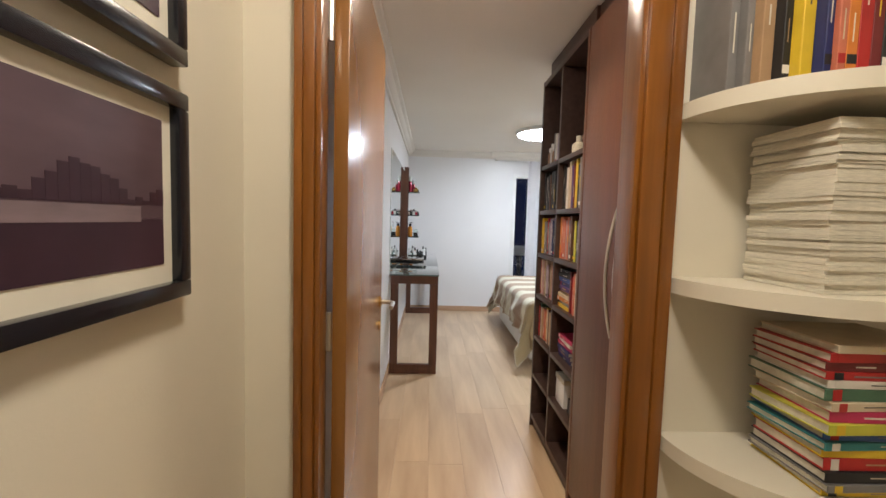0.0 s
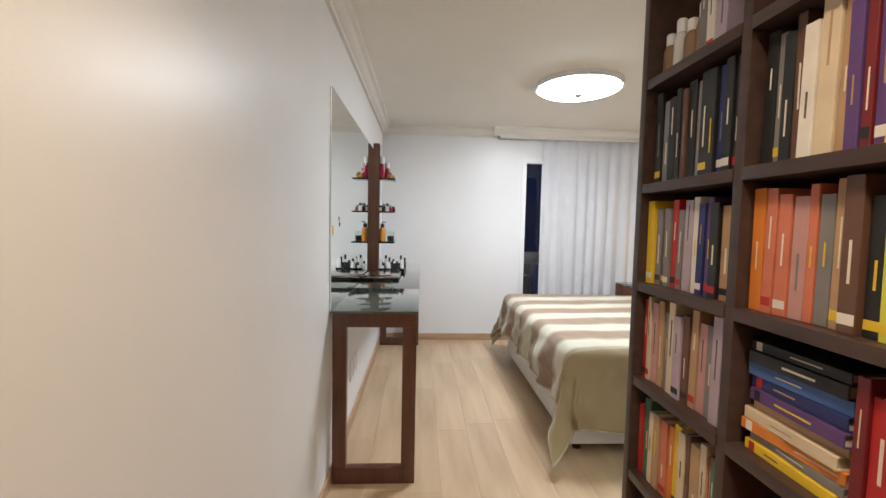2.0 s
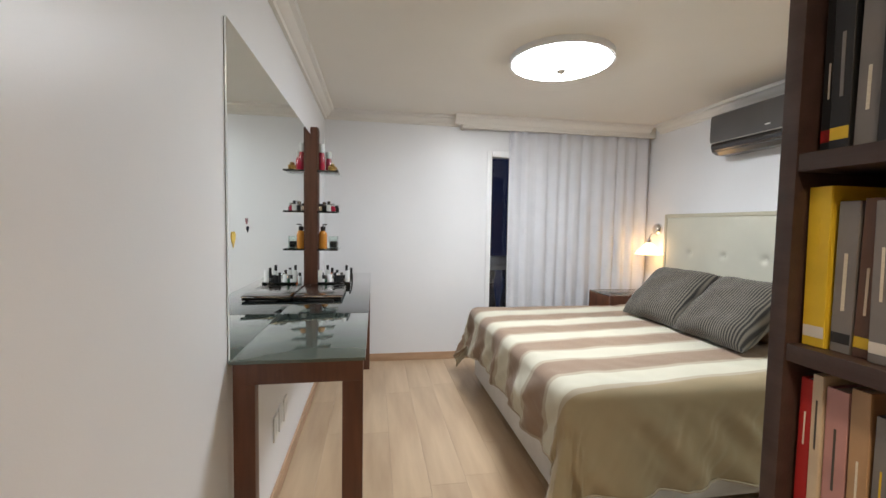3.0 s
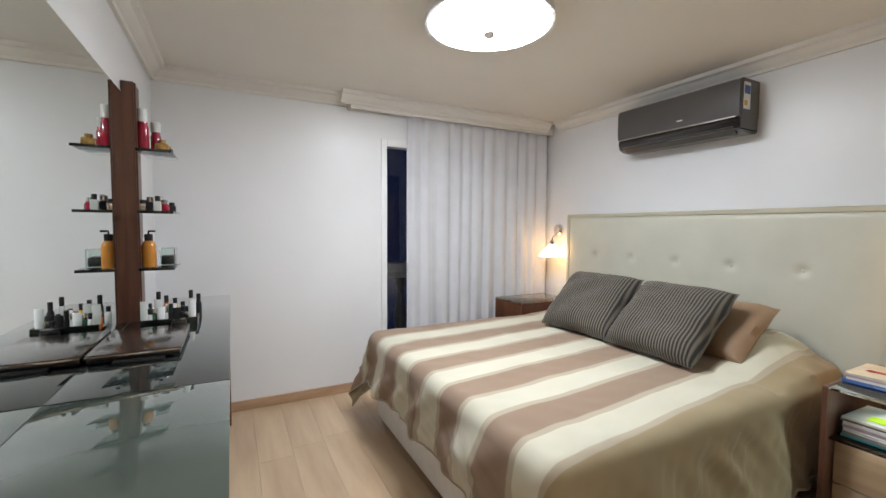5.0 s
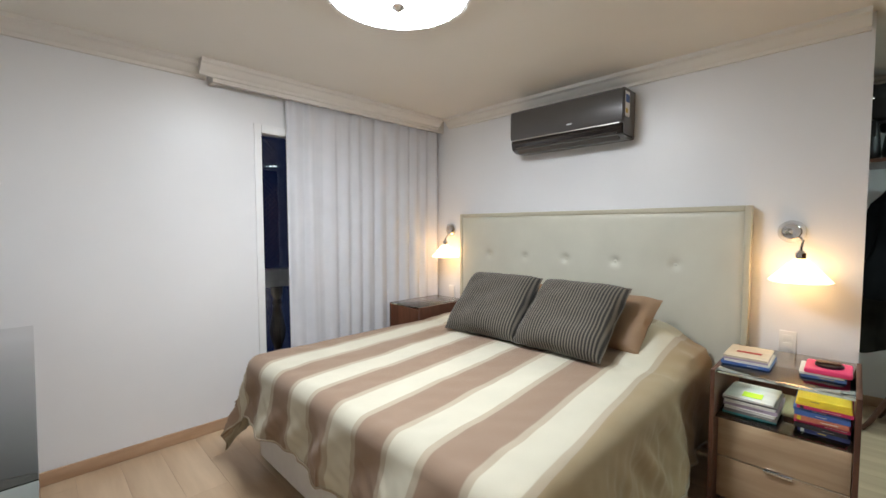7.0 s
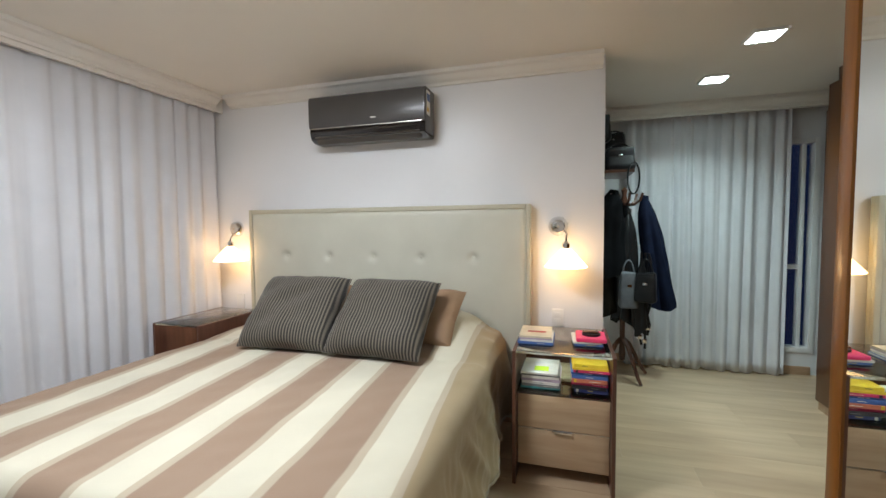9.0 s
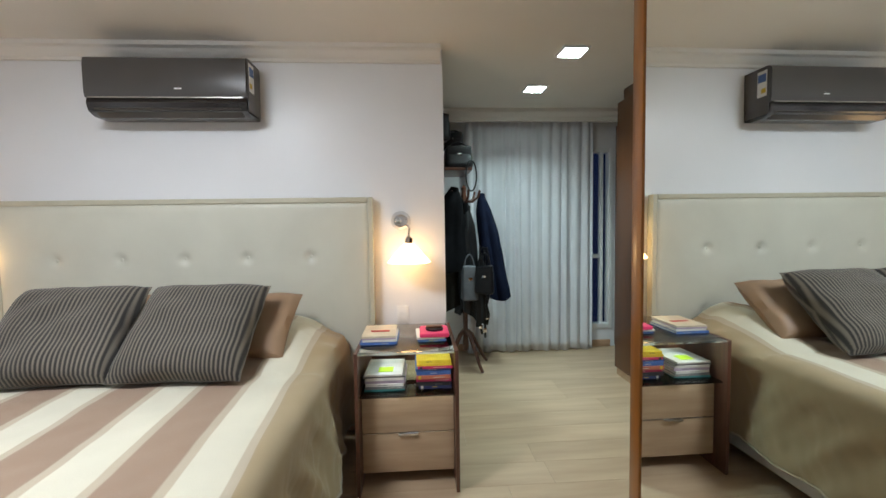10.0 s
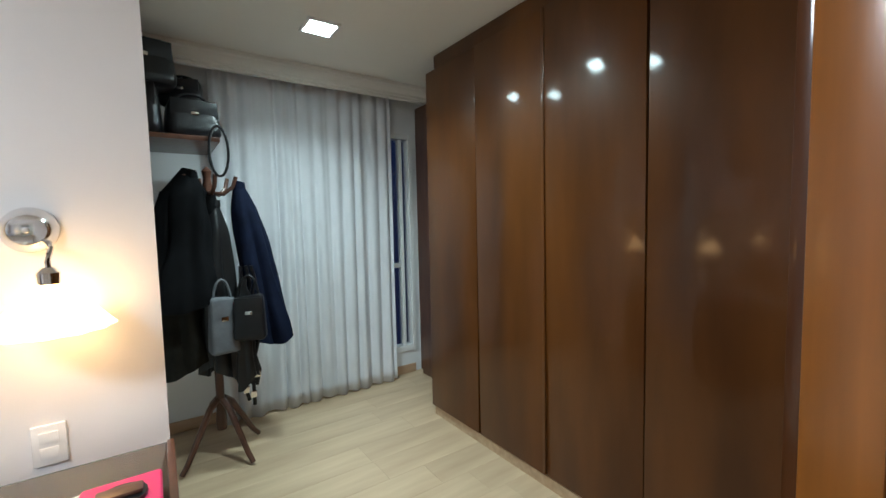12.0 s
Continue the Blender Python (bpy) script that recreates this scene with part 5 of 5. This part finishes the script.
handbag(4.10, 3.22, 2.01, 0.22, 0.16, 0.15, M["leather"], "small black leather handbag piled on another bag", -14, 0.03)
handbag(CX - 0.17, CY - 0.02, 0.66, 0.15, 0.30, 0.08, M["greybag"], "small silver-grey bag hanging on the coat stand", 15, 0.12)
handbag(CX - 0.20, CY - 0.15, 0.72, 0.17, 0.24, 0.09, M["leather"], "black leather bag hanging on the coat stand", -20, 0.13)


# ---------- hall: pictures and corner bookshelves ----------
def picture(y0, y1, z0, z1, label, dark=False):
    X = -0.56
    o = thing("picture", X, (y0 + y1) / 2, z0, label, "picture", "framed pictures in the hall")
    f = 0.026
    for b in ((y0, z0, y1, z0 + f), (y0, z1 - f, y1, z1), (y0, z0 + f + 0.0003, y0 + f, z1 - f - 0.0003), (y1 - f, z0 + f + 0.0003, y1, z1 - f - 0.0003)):
        part("frame", box(X + 0.001, b[0], b[1], X + 0.028, b[2], b[3], 0.003), M["frameblack"], o)
    part("mat_board", box(X + 0.002, y0 + f, z0 + f, X + 0.012, y1 - f, z1 - f), M["mat"], o)
    a0, a1, b0, b1 = y0 + f + 0.018, y1 - f - 0.022, z0 + f + 0.03, z1 - f - 0.025
    h = b1 - b0
    pr = part("print", box(X + 0.0125, a0, b0 + h * 0.32, X + 0.0135, a1, b1), M["sky"], o, "dusky violet printed sky")
    part("print_water", box(X + 0.0125, a0, b0, X + 0.0135, a1, b0 + h * 0.3195), M["sea"], pr)
    part("print_mist", box(X + 0.0136, a0, b0 + h * 0.30, X + 0.0141, a1 - 0.05, b0 + h * 0.40), M["mist"], pr)
    rnd = random.Random(5)
    hill = bmesh.new()
    for k in range(26):
        c = a0 + (a1 - a0) * (k + 0.5) / 26
        t = h * (0.10 + 0.10 * math.sin(k * 0.5) + 0.05 * rnd.random())
        box(X + 0.0136, c - (a1 - a0) / 52, b0 + h * 0.41, X + 0.0141, c + (a1 - a0) / 52 - 0.0002, b0 + h * 0.42 + t, bm=hill)
    part("print_skyline", hill, M["sea"], pr)
    return o


picture(0.36, 0.842, 1.252, 1.578, "black framed dusky city photograph with cream mat")
picture(0.36, 0.842, 1.622, 1.948, "black framed dark photograph hung above another")

hs = thing("corner_shelf", 0.75, 1.0, 0, "cream painted built-in shelves with rounded fronts", "shelves")


def rounded_shelf(z, th):
    bm = bmesh.new()
    pts = [(0.43, 1.099)]
    for k in range(13):
        a = math.pi / 2 * k / 12
        pts.append((0.43 + 0.27 * (1 - math.cos(a)), 1.08 - 0.27 * math.sin(a)))
    pts += [(1.098, 0.81), (1.098, 1.099)]
    u = [bm.verts.new((x, y, z - th)) for x, y in pts]
    v = [bm.verts.new((x, y, z)) for x, y in pts]
    for k in range(len(pts)):
        bm.faces.new((u[k], u[(k + 1) % len(pts)], v[(k + 1) % len(pts)], v[k]))
    bm.faces.new(u[::-1])
    bm.faces.new(v)
    return bm


for z in (0.45, 0.89, 1.27, 1.665, 2.06):
    part("shelf", rounded_shelf(z, 0.035), M["hallwall"], hs)
wh = "piled on the rounded hall shelf"
stack_of_books(0.72, 0.855, 0.891, ["yellow", "grey", "black", "red", "yellow", "teal", "blue", "lime", "magenta", "cream", "green", "white", "red", "maroon", "red", "cream"], 31, (0.24, 0.19), wh, axis="y", thick=(0.014, 0.024))
for k in range(1):
    rnd = random.Random(33)
    z = 1.271
    while z < 1.585:
        t = rnd.uniform(0.004, 0.013)
        m = Matrix.Translation((0.735 + rnd.uniform(-0.004, 0.004), 0.875 + rnd.uniform(-0.003, 0.003), z + t / 2)) @ Matrix.Rotation(radians(rnd.uniform(-1.5, 1.5)), 4, "Z")
        mg = new("magazine", mesh_of("magazine", box(-0.14, 0, -t / 2, 0.14, 0.20, t / 2 - 0.0004), M["paper"], False))
        mg.matrix_world = m
        tagged(mg, "cream magazine in a tall pile on the hall shelf", "magazine", "magazines on the hall shelf")
        z += t
rnd = random.Random(40)
x = 0.455
for k, c in enumerate(["grey", "grey", "tan", "black", "yellow", "navy", "salmon", "orange", "red", "maroon", "black"]):
    w = rnd.uniform(0.014, 0.024)
    m = Matrix.Translation((x + w / 2, 0.86 + max(0, 0.12 - k * 0.022), 1.6655))
    book(m, w - 0.001, rnd.uniform(0.20, 0.26), 0.15, c, "standing on the rounded hall shelf", seed=900 + k)
    x += w
z = 1.6655
while z < 1.86:
    t = rnd.uniform(0.006, 0.014)
    m = Matrix.Translation((x + 0.12, 0.86, z + t / 2)) @ Matrix.Rotation(radians(rnd.uniform(-1.5, 1.5)), 4, "Z")
    mg = new("magazine", mesh_of("magazine", box(-0.10, 0, -t / 2, 0.12, 0.20, t / 2 - 0.0004), M["paper"], False))
    mg.matrix_world = m
    tagged(mg, "cream magazine in a pile on the hall shelf", "magazine", "magazines on the hall shelf")
    z += t

# ---------- floor: laminate planks ----------
fl = solo("floor", box(-0.72, -1.42, -0.10, 4.62, NY + 0.15, -0.006), M["joint"], "light oak laminate plank floor", "floor", kind="structure", smooth=False)
PW, PL = 0.196, 1.30
plank = mesh_of("plank", box(-PW / 2 + 0.0003, -PL / 2 + 0.0003, -0.006, PW / 2 - 0.0003, PL / 2 - 0.0003, 0.0, 0.0005, 1), M["floor"], False)
rnd = random.Random(2)
cols = int(5.3 / PW) + 1
for c in range(cols):
    x = -0.70 + PW * (c + 0.5)
    start = -1.42 - rnd.uniform(0, 0.9)
    k = 0
    while start + PL * k < NY + 0.14:
        o = new("plank", plank)
        o.parent = fl
        o.location = (x - fl.location.x, start + PL * (k + 0.5) - fl.location.y, -fl.location.z)
        k += 1
